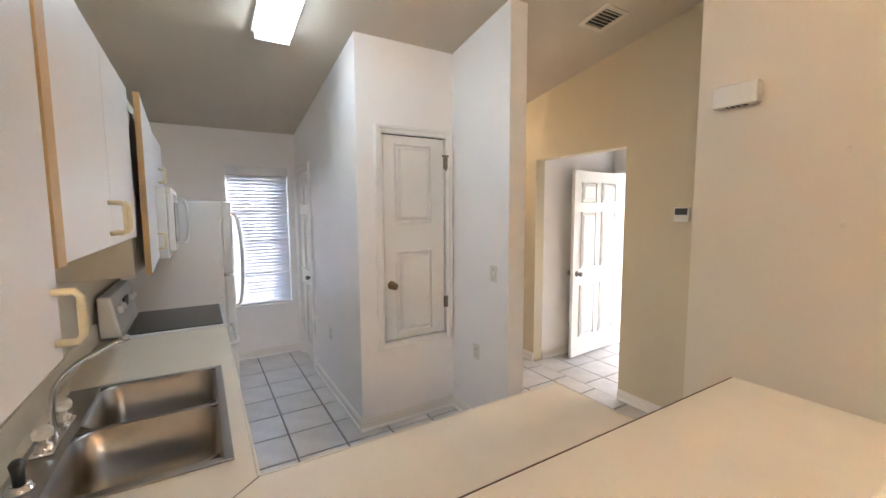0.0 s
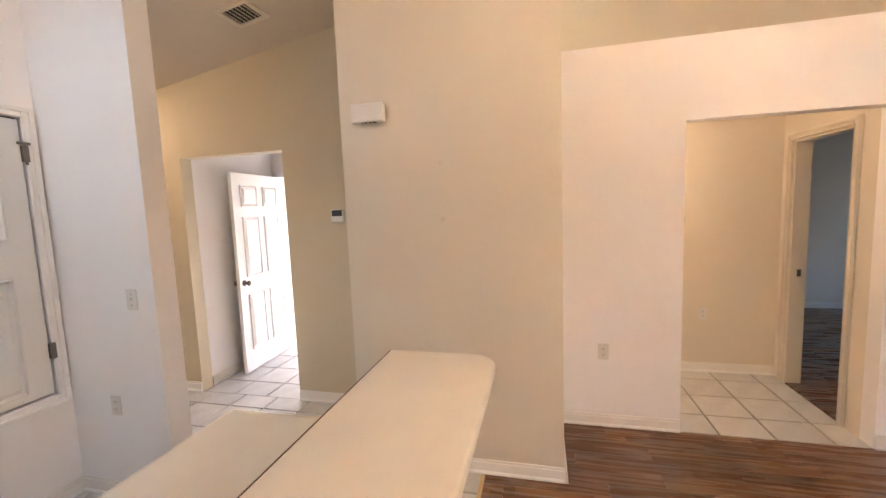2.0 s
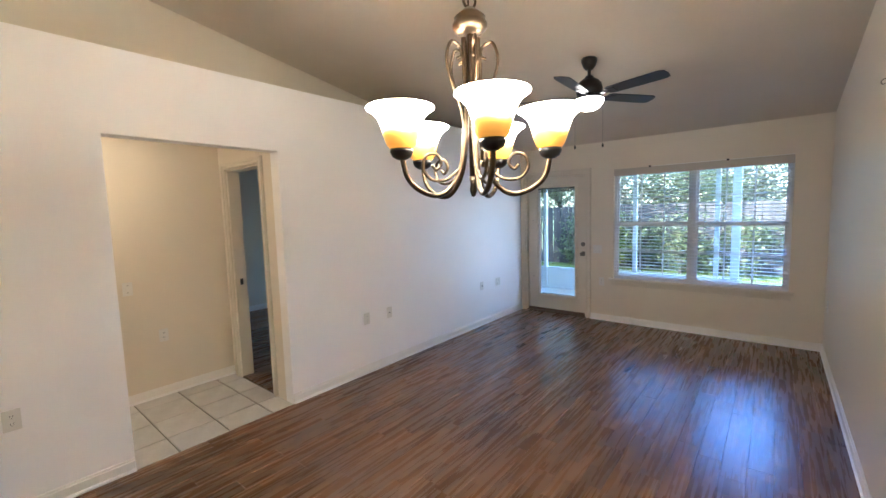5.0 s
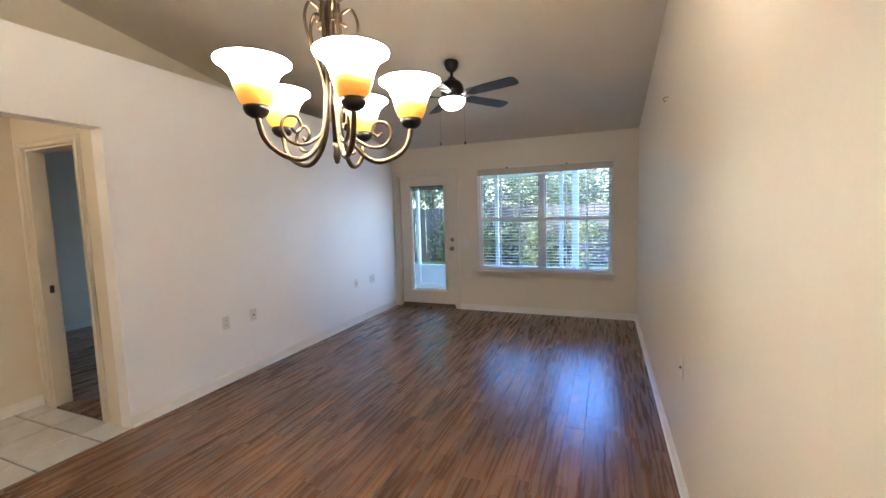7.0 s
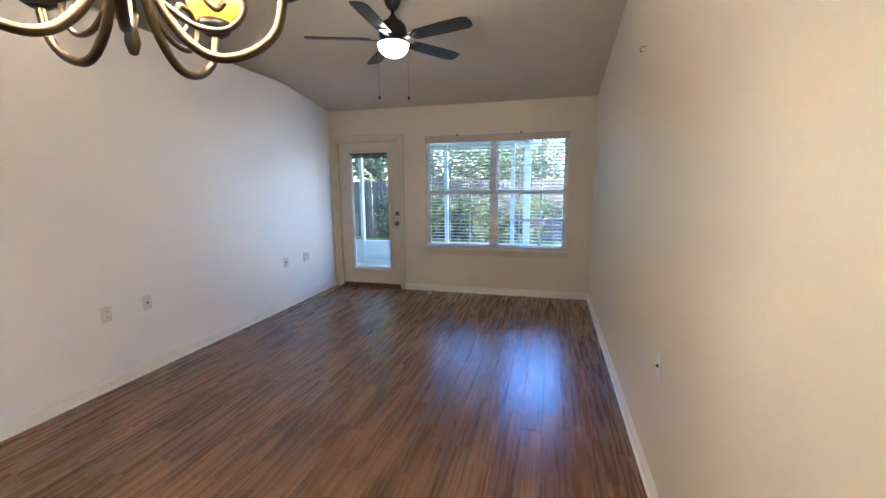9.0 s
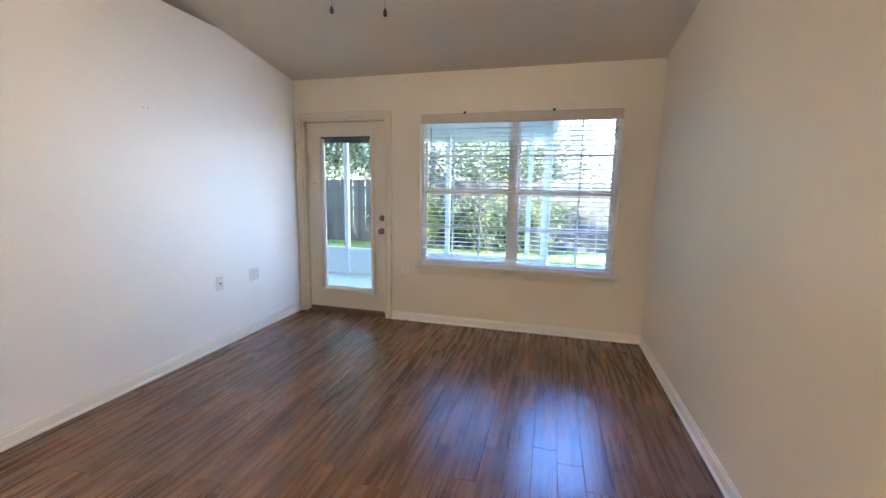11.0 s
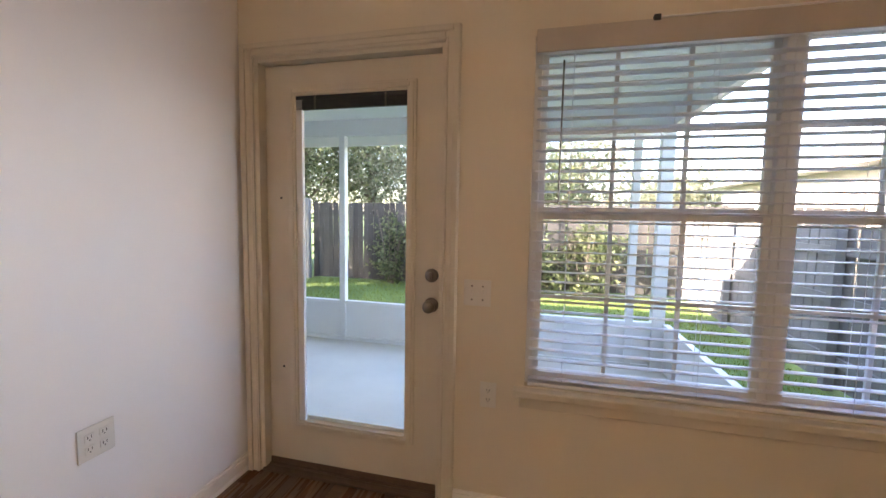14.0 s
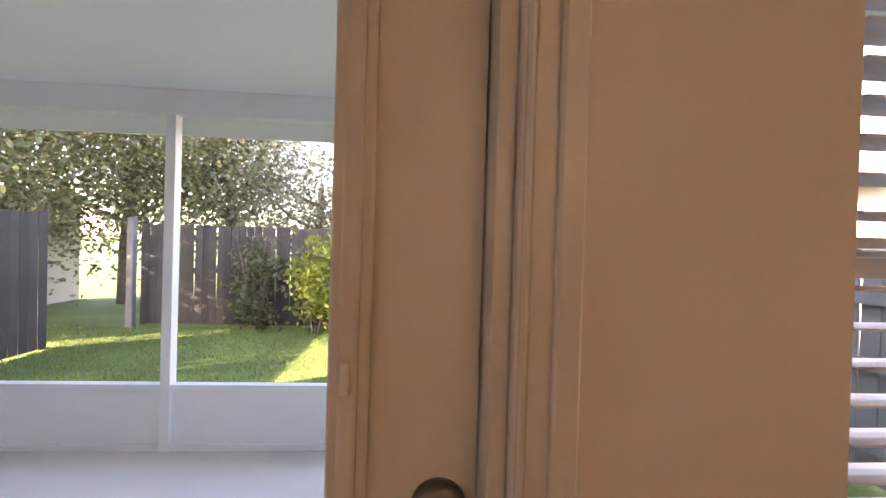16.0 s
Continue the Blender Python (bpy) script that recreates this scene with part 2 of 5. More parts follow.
GLASS = material("clear_glass", glass_build)
SHADE = material("amber_bell_glass", shade_build)
BOWL = glow("lit_frosted_bowl", (1.0, 0.82, 0.60), 2.4)
TUBE = glow("lit_diffuser", (0.86, 1.0, 1.0), 0.8)
DOME = glow("lit_dome", (1.0, 0.70, 0.36), 1.0)
CONCRETE = surface("porch_concrete", (0.72, 0.70, 0.66), 0.8, vary=0.12, scale=1.5, grain=90, bump=0.15)
PORCHWHITE = surface("white_aluminium", (0.78, 0.79, 0.80), 0.4, vary=0.03, scale=3, bump=0.01)
SOFFIT = surface("white_soffit", (0.86, 0.87, 0.84), 0.6, vary=0.03, scale=2, grain=60, bump=0.05)
# weathered grey lowered further: tree shade is put into the fence colour
FENCE = surface("weathered_wood_shaded", (0.06, 0.054, 0.047), 0.85, vary=0.3, scale=3, grain=45, bump=0.4, per_object=0.22)
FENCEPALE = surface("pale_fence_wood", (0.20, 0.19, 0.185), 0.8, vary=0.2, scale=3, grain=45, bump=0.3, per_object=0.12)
GRASSG = surface("lawn", (0.10, 0.155, 0.035), 0.9, vary=0.45, scale=0.9, grain=30, bump=0.8)
BARK = surface("bark", (0.16, 0.13, 0.10), 0.9, vary=0.35, scale=6, grain=30, bump=0.8)
LEAF = material("leaves", leaf_build((0.06, 0.085, 0.035), (0.24, 0.26, 0.13)))
LEAFPALE = material("pale_leaves", leaf_build((0.14, 0.15, 0.09), (0.32, 0.32, 0.22)))
LEAFBRIGHT = material("bright_leaves", leaf_build((0.13, 0.18, 0.03), (0.30, 0.34, 0.07)))
THRESHOLD = surface("worn_dark_threshold", (0.12, 0.075, 0.045), 0.45, vary=0.2, scale=10, bump=0.05)
STUCCO = surface("pale_stucco", (0.62, 0.58, 0.53), 0.85, vary=0.08, scale=2, grain=80, bump=0.3)
SHINGLE = surface("roof_shingle", (0.30, 0.29, 0.28), 0.9, vary=0.2, scale=3, grain=40, bump=0.4)

# ---- mesh helpers ----


def link(name, bm, mat, parent=None, smooth=False):
    me = bpy.data.meshes.new(name)
    bm.normal_update()
    bm.to_mesh(me)
    bm.free()
    me.materials.append(mat)
    if smooth:
        for poly in me.polygons:
            poly.use_smooth = True
    ob = new(name, me)
    if parent:
        ob.parent = parent
    return ob


def part(name, bm, mat, parent, label="", smooth=False):
    ob = link(name, bm, mat, parent, smooth)
    if label:
        ob["label"] = label
    return ob


def thing(name, label, category, m=None, group="", kind=""):
    ob = new(name)
    ob.empty_display_size = 0.1
    if m is not None:
        ob.matrix_world = m
    return tagged(ob, label, category, group, kind)


def structure(name, bm, mat, label="", category=""):
    return tagged(link(name, bm, mat), label, category, kind="structure")


def box(bm, lo, hi, bevel=0.0, segments=2):
    c = [(a + b) / 2 for a, b in zip(lo, hi)]
    d = [abs(b - a) for a, b in zip(lo, hi)]
    made = bmesh.ops.create_cube(bm, size=1, matrix=Matrix.Translation(c) @ Matrix.Diagonal((*d, 1)))
    if bevel:
        edges = {e for v in made["verts"] for e in v.link_edges}
        bmesh.ops.bevel(bm, geom=list(edges), offset=min(bevel, min(d) * 0.45), segments=segments, affect="EDGES", profile=0.5)
    return bm


def boxes(*pairs, bevel=0.0):
    bm = bmesh.new()
    for lo, hi in pairs:
        box(bm, lo, hi, bevel)
    return bm


def lathe(bm, profile, m=Matrix(), n=28):
    rings = []
    for r, z in profile:
        if r < 1e-5:
            rings.append([bm.verts.new(m @ Vector((0, 0, z)))])
        else:
            rings.append([bm.verts.new(m @ Vector((r * math.cos(2 * math.pi * k / n), r * math.sin(2 * math.pi * k / n), z))) for k in range(n)])
    for a, b in zip(rings, rings[1:]):
        for k in range(n):
            k2 = (k + 1) % n
            if len(a) == 1 and len(b) == 1:
                continue
            if len(a) == 1:
                bm.faces.new((a[0], b[k2], b[k]))
            elif len(b) == 1:
                bm.faces.new((a[k], a[k2], b[0]))
            else:
                bm.faces.new((a[k], a[k2], b[k2], b[k]))
    return bm


def tube(bm, pts, r, n=8, taper=1.0):
    pts = [Vector(q) for q in pts]
    rings, up = [], None
    for i, q in enumerate(pts):
        d = (pts[min(i + 1, len(pts) - 1)] - pts[max(i - 1, 0)]).normalized()
        if up is None:
            up = d.orthogonal().normalized()
        up = (up - d * up.dot(d)).normalized()
        side = d.cross(up)
        rad = r * (1 + (taper - 1) * i / max(1, len(pts) - 1))
        rings.append([bm.verts.new(q + (up * math.cos(2 * math.pi * k / n) + side * math.sin(2 * math.pi * k / n)) * rad) for k in range(n)])
    for a, b in zip(rings, rings[1:]):
        for k in range(n):
            bm.faces.new((a[k], a[(k + 1) % n], b[(k + 1) % n], b[k]))
    bm.faces.new(rings[0][::-1])
    bm.faces.new(rings[-1])
    return bm


def spline(pts, n=8):
    """Points of a smooth curve through pts."""
    pts = [Vector(q) for q in pts]
    ext = [pts[0] * 2 - pts[1], *pts, pts[-1] * 2 - pts[-2]]
    out = []
    for i in range(1, len(ext) - 2):
        a, b, c, d = ext[i - 1:i + 3]
        for k in range(n):
            t = k / n
            out.append(0.5 * (2 * b + (c - a) * t + (2 * a - 5 * b + 4 * c - d) * t * t + (3 * b - a - 3 * c + d) * t ** 3))
    out.append(pts[-1])
    return out


# ---- the house: floor plan in metres ----
WEST, EAST, SOUTH, NORTH = -0.57, 2.99, -5.55, 5.33
RIDGE, RIDGE_Z, SLOPE = -0.09, 3.405, 0.168


def ceil_z(y):
    return RIDGE_Z - SLOPE * abs(y - RIDGE)


def wall_y(bm, x0, x1, y0, y1, holes=(), top=None, z0=-0.06):
    """A wall that runs along y, with holes (y0, y1, z0, z1), up to the sloping ceiling or to top."""
    cuts = sorted({y0, y1, *(c for h in holes for c in h[:2]), *([RIDGE] if y0 < RIDGE < y1 else [])})
    for a, b in zip(cuts, cuts[1:]):
        spans = [(z0, 9)]
        for h in holes:
            if h[0] <= a + 1e-6 and b <= h[1] + 1e-6:
                spans = [(z0, h[2])] if h[2] > z0 + 0.07 else []
                spans.append((h[3], 9))
        for lo, hi in spans:
            made = bmesh.ops.create_cube(bm, size=1)["verts"]
            for v in made:
                up = v.co.z > 0
                yy = b if v.co.y > 0 else a
                zz = lo if not up else (hi if hi < 9 else (top if top else ceil_z(yy) + 0.03))
                v.co = Vector((x1 if v.co.x > 0 else x0, yy, zz))
    return bm


def wall_x(bm, y0, y1, x0, x1, holes=(), top=None, z0=-0.06):
    cuts = sorted({x0, x1, *(c for h in holes for c in h[:2])})
    top = top or ceil_z((y0 + y1) / 2) + 0.03
    for a, b in zip(cuts, cuts[1:]):
        spans = [(z0, top)]
        for h in holes:
            if h[0] <= a + 1e-6 and b <= h[1] + 1e-6:
                spans = [(z0, h[2])] if h[2] > z0 + 0.07 else []
                spans.append((h[3], top))
        for lo, hi in spans:
            box(bm, (a, y0, lo), (b, y1, hi))
    return bm


DOOR_X0, DOOR_X1, DOOR_TOP = 1.945, 2.905, 2.085
WIN = (-0.278, 1.573, 0.612, 2.075)
KWIN = (0.21, 0.83, 0.605, 2.09)
HALL = (-1.52, -0.41, 0.0, 2.13)
FOYER = (2.585, 3.62, 0.0, 2.148)

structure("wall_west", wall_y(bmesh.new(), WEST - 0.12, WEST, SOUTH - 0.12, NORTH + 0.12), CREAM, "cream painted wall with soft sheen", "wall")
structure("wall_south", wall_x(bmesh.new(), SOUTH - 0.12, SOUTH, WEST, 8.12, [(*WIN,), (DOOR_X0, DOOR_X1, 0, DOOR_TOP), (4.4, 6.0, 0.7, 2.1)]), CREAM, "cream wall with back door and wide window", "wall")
structure("wall_east", wall_y(bmesh.new(), EAST, EAST + 0.12, SOUTH, 0.40, [HALL], top=2.65), PAINT, "white half-height wall with hall opening", "wall")
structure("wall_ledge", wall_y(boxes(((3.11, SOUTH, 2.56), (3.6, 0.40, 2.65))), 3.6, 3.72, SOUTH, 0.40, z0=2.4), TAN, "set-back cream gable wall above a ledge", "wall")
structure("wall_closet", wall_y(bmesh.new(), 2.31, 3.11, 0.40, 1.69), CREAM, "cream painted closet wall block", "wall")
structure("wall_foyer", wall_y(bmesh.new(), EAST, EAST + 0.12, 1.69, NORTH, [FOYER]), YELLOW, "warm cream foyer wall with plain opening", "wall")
structure("wall_north", wall_x(bmesh.new(), NORTH, NORTH + 0.12, WEST, 3.11, [KWIN]), PAINT, "white kitchen wall with window", "wall")
structure("wall_pantry", wall_x(bmesh.new(), 3.24, 3.36, 0.92, 1.714, [(1.10, 1.645, 0.637, 2.196)], top=ceil_z(3.24) + 0.01), PAINT, "white wall round the pantry door", "wall")
structure("wall_pantry_side", wall_y(bmesh.new(), 0.92, 1.04, 3.36, NORTH, [(4.66, 5.22, 0, 2.06)]), PAINT, "white kitchen side wall with narrow door", "wall")
structure("wall_divider", wall_y(bmesh.new(), 1.714, 1.854, 2.545, NORTH), PAINT, "white wall end between kitchen and foyer", "wall")
structure("wall_passage_north", boxes(((3.11, 3.62, -0.06), (4.25, 3.74, 2.5))), PAINT, "white passage side wall", "wall")
structure("wall_passage_south", boxes(((3.11, 2.40, -0.06), (4.25, 2.52, 2.5))), PAINT, "white passage side wall", "wall")
structure("wall_passage_end", wall_y(bmesh.new(), 4.25, 4.37, 1.8, NORTH, [(2.66, 3.53, 0, 2.06)], top=2.5), PAINT, "white wall with doorway", "wall")
structure("wall_front_room", boxes(((4.37, 1.68, -0.06), (8.12, 1.8, 2.5)), ((4.37, NORTH, -0.06), (8.12, 5.45, 2.5)), ((8.0, 1.8, -0.06), (8.12, 2.4, 2.5)), ((8.0, 4.8, -0.06), (8.12, NORTH, 2.5)), ((8.0, 2.4, -0.06), (8.12, 4.8, 0.6)), ((8.0, 2.4, 2.35), (8.12, 4.8, 2.5))), PAINT, "white room beyond the open door", "wall")
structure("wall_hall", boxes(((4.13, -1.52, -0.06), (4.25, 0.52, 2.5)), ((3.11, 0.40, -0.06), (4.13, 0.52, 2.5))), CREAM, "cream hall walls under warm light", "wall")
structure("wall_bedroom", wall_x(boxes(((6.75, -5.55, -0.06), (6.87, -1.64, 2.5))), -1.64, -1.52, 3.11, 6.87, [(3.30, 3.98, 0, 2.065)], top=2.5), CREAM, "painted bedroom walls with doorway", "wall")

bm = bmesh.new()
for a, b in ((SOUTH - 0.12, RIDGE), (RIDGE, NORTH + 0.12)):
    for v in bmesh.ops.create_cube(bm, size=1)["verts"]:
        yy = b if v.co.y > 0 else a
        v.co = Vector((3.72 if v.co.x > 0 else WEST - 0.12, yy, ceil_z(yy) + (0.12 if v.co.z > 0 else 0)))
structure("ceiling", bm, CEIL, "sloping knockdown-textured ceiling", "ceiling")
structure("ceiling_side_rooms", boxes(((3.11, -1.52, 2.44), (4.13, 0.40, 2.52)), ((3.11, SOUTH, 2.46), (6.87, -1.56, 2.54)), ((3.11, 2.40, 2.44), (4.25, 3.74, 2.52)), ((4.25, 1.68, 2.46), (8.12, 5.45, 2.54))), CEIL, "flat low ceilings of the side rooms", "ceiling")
bm = bmesh.new()
for a, b in ((-6.15, RIDGE), (RIDGE, 6.0)):
    for v in bmesh.ops.create_cube(bm, size=1)["verts"]:
        yy = b if v.co.y > 0 else a
        v.co = Vector((8.6 if v.co.x > 0 else -1.1, yy, ceil_z(yy) + (0.45 if v.co.z > 0 else 0.3)))
structure("roof", bm, SHINGLE, "grey shingled gable roof", "roof")

# ---- floors ----
floor = structure("floor", boxes(((WEST, SOUTH, -0.06), (EAST, 0.87, -0.012))), GROUT, "brown laminate plank floor", "floor")
tile_floor = structure("floor_tiled", boxes(((WEST, 0.87, -0.06), (EAST, NORTH, -0.010)), ((EAST, -1.52, -0.06), (4.13, 0.40, -0.010)), ((EAST, 1.69, -0.06), (8.0, NORTH, -0.010))), GROUT, "grey ceramic tile floor with dark grout", "floor")
bed_floor = structure("floor_bedroom", boxes(((3.11, SOUTH, -0.06), (6.75, -1.53, -0.012))), GROUT, "brown laminate bedroom floor", "floor")


def baseboard(name, runs, mat=BASEPAINT):
    """Runs of skirting: (x0, y0, x1, y1, nx, ny), the normal pointing into the room."""
    base = thing(name, "cream painted baseboard with white shoe moulding", "baseboard", kind="structure")
    for x0, y0, x1, y1, nx, ny in runs:
        for piece, paint, sizes in (("board", mat, ((0.013, 0.072), (0.008, 0.088))), ("shoe_moulding", TRIM, ((0.022, 0.014), (0.018, 0.02)))):
            bm = bmesh.new()
            for t, h in sizes:
                lo = (min(x0, x1, x0 + nx * t, x1 + nx * t), min(y0, y1, y0 + ny * t, y1 + ny * t), 0.0)
                hi = (max(x0, x1, x0 + nx * t, x1 + nx * t), max(y0, y1, y0 + ny * t, y1 + ny * t), h)
                box(bm, lo, hi, 0.003, 2)
            part(piece, bm, paint, base)
    return base


baseboard("baseboard_living", [(EAST, SOUTH, EAST, -1.52, -1, 0), (EAST, -0.41, EAST, 0.40, -1, 0), (WEST, SOUTH, WEST, 0.85, 1, 0), (WEST, SOUTH, 1.88, SOUTH, 0, 1)])
baseboard("baseboard_closet", [(2.31, 0.40, 2.31, 1.69, -1, 0), (2.29, 0.40, EAST, 0.40, 0, -1), (2.31, 1.69, EAST, 1.69, 0, 1)])
baseboard("baseboard_kitchen", [(0.92, 3.26, 0.92, 4.60, -1, 0), (0.90, 3.24, 1.714, 3.24, 0, -1), (1.714, 2.545, 1.714, 3.24, -1, 0), (1.70, 2.545, 1.87, 2.545, 0, -1), (WEST, NORTH, 0.92, NORTH, 0, -1)])
baseboard("baseboard_foyer", [(EAST, 1.71, EAST, 2.585, -1, 0), (EAST, 3.62, EAST, NORTH, -1, 0), (1.854, 2.545, 1.854, NORTH, 1, 0), (3.11, 3.62, 4.25, 3.62, 0, -1)])
baseboard("baseboard_hall", [(4.13, -1.52, 4.13, 0.40, -1, 0), (6.75, SOUTH, 6.75, -1.64, -1, 0)])


# ---- doors ----
def knob(parent, at, axis, mat, r=0.028, name="door_knob"):
    """A round knob with its rose, standing out along axis."""
    m = Matrix.Translation(at) @ Vector(axis).to_track_quat("Z", "Y").to_matrix().to_4x4()
    bm = bmesh.new()
    lathe(bm, [(0, 0), (r * 1.15, 0), (r * 1.15, 0.006), (r * 0.95, 0.012), (r * 0.45, 0.014), (r * 0.42, 0.032), (r * 0.75, 0.04), (r, 0.052), (r * 0.9, 0.064), (r * 0.55, 0.07), (0, 0.071)], m, 24)
    return part(name, bm, mat, parent, "aged metal knob", True)


def panel_part(parent, x0, x1, z0, z1, y, side, mat):
    """A raised door panel inside its moulded edge on the face at y."""
    bm = bmesh.new()
    cx, cz = (x0 + x1) / 2, (z0 + z1) / 2
    rings = []
    for inset, out in ((0.0, 0.0), (0.002, 0.013), (0.010, 0.016), (0.017, 0.002), (0.028, 0.0015), (0.046, 0.015), (0.05, 0.0155)):
        hx, hz = (x1 - x0) / 2 - inset, (z1 - z0) / 2 - inset
        rings.append([bm.verts.new((cx + sx * hx, y + side * out, cz + sz * hz)) for sx, sz in ((-1, -1), (1, -1), (1, 1), (-1, 1))])
    for p, q in zip(rings, rings[1:]):
        for k in range(4):
            f = (p[k], p[(k + 1) % 4], q[(k + 1) % 4], q[k])
            bm.faces.new(f if side < 0 else f[::-1])
    bm.faces.new(rings[-1] if side < 0 else rings[-1][::-1])
    return part("panel", bm, mat, parent)


def casing(name, x0, x1, z0, z1, w=0.058, mat=TRIM, sill=False, label="white moulded door casing"):
    """Casing round an opening in the plane y = 0, outward along -y."""
    bm = bmesh.new()
    for t, a, b in ((0.018, 0.0, w), (0.028, w * 0.55, w * 0.95), (0.023, 0.004, w * 0.2)):
        box(bm, (x0 - b, -t, z0 - (b if sill else 0)), (x0 - a, 0, z1 + b), 0.003, 1)
        box(bm, (x1 + a, -t, z0 - (b if sill else 0)), (x1 + b, 0, z1 + b), 0.003, 1)
        box(bm, (x0 - a, -t + 0.0005, z1 + a), (x1 + a, 0, z1 + b), 0.003, 1)
        if sill:
            box(bm, (x0 - a, -t + 0.0005, z0 - b), (x1 + a, 0, z0 - a), 0.003, 1)
    ob = structure(name, bm, mat, label, "door casing")
    return ob


# pantry door, raised above the floor
d = casing("trim_pantry", 1.106, 1.639, 0.643, 2.19, sill=True)
d.location = (0, 3.24, 0)
pantry = thing("door_pantry", "white two-panel pantry door with brass knob", "door", pose(0, 0, 0), kind="structure")
part("slab", boxes(((1.115, 3.236, 0.653), (1.631, 3.27, 2.181)), bevel=0.003), DOORPAINT, pantry)
# dark sheet behind the slab, painted shade for the gap round it
part("stop", boxes(((1.101, 3.275, 0.638), (1.644, 3.30, 2.195))), DARK, pantry, "dark backing sheet that paints the gap's shade")
panel_part(pantry, 1.205, 1.515, 1.535, 2.125, 3.236, -1, DOORPAINT)
panel_part(pantry, 1.205, 1.515, 0.695, 1.335, 3.236, -1, DOORPAINT)
knob(pantry, (1.168, 3.236, 1.075), (0, -1, 0), BRASS)
for z in (0.90, 2.0):
    part("hinge", boxes(((1.622, 3.212, z - 0.045), (1.652, 3.232, z + 0.045)), bevel=0.003), NICKEL, pantry, "dark metal hinge")
part("hinge_pin", tube(bmesh.new(), [(1.637, 3.215, 1.94), (1.637, 3.215, 2.06)], 0.006), NICKEL, pantry)
part("latch_hook", boxes(((1.60, 3.20, 2.045), (1.655, 3.215, 2.06)), bevel=0.002), NICKEL, pantry)

# narrow door in the kitchen side wall
d = casing("trim_kitchen_door", -5.22, -4.66, 0, 2.06)
d.matrix_world = pose(0.92, 0, 0, 0, 0, -90)
side_door = thing("door_kitchen", "white six-panel narrow door, closed", "door", pose(0.92, 0, 0, 0, 0, -90), kind="structure")
part("slab", boxes(((-5.215, 0.012, 0.01), (-4.665, 0.045, 2.055)), bevel=0.003), DOORPAINT, side_door)
for a, b in ((-5.14, -4.97), (-4.91, -4.74)):
    for z0, z1 in ((0.2, 0.85), (1.0, 1.6), (1.7, 1.95)):
        panel_part(side_door, a, b, z0, z1, 0.012, -1, DOORPAINT)
knob(side_door, (-4.72, 0.012, 0.95), (0, -1, 0), NICKEL, 0.024)

# open six-panel door at the front room
d = casing("trim_front_room", -3.53, -2.66, 0, 2.06)
d.matrix_world = pose(4.25, 0, 0, 0, 0, -90)
leaf = thing("door_front_room", "white six-panel door standing open", "door", pose(4.235, 3.525, 0.012, 0, 0, 184.5), kind="structure")
part("slab", boxes(((0, -0.018, 0), (0.865, 0.018, 2.04)), bevel=0.003), DOORPAINT, leaf)
for side in (-1, 1):
    for a, b in ((0.115, 0.385), (0.48, 0.75)):
        for z0, z1 in ((0.22, 0.80), (0.98, 1.60), (1.70, 1.92)):
            panel_part(leaf, a, b, z0, z1, side * 0.018, side, DOORPAINT)
    knob(leaf, (0.80, side * 0.018, 0.93), (0, side, 0), NICKEL)

# hall doorway casing
d = casing("trim_bedroom", -3.98, -3.30, 0, 2.065, mat=JAMB)
d.matrix_world = pose(0, -1.52, 0, 0, 0, 180)
structure("trim_bedroom_jamb", boxes(((3.965, -1.64, 0), (3.98, -1.525, 2.06)), ((3.30, -1.64, 0), (3.315, -1.525, 2.06)), ((3.315, -1.64, 2.05), (3.965, -1.525, 2.065)), bevel=0.002), JAMB, "cream door jamb", "door jamb")
strike = thing("strike_plate", "dark metal strike plate on the jamb", "strike plate", pose(3.963, -1.585, 0.965))
part("plate", boxes(((-0.004, -0.014, -0.03), (0.0015, 0.014, 0.03)), bevel=0.001), DARK, strike)

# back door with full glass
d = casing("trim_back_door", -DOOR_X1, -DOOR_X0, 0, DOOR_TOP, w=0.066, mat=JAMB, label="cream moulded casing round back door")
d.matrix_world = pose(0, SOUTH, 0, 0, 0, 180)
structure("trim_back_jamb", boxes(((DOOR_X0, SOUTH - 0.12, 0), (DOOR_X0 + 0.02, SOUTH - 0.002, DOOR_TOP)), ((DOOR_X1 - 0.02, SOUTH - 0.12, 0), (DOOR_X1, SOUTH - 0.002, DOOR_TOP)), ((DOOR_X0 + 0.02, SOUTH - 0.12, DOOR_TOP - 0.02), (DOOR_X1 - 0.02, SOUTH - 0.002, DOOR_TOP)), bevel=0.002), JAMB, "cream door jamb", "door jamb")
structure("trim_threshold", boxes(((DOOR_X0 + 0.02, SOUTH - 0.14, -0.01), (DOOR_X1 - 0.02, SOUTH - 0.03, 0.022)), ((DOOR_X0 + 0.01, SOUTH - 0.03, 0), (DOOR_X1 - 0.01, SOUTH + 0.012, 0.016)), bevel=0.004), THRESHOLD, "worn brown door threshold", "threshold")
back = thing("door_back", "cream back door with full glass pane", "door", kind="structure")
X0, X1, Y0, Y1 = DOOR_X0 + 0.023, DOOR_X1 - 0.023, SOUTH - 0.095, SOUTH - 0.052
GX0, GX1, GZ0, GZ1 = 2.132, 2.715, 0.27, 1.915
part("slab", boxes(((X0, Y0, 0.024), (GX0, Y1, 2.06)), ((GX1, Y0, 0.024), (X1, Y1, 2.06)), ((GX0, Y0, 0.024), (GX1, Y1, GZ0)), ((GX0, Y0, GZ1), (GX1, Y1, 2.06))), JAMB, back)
bm = bmesh.new()
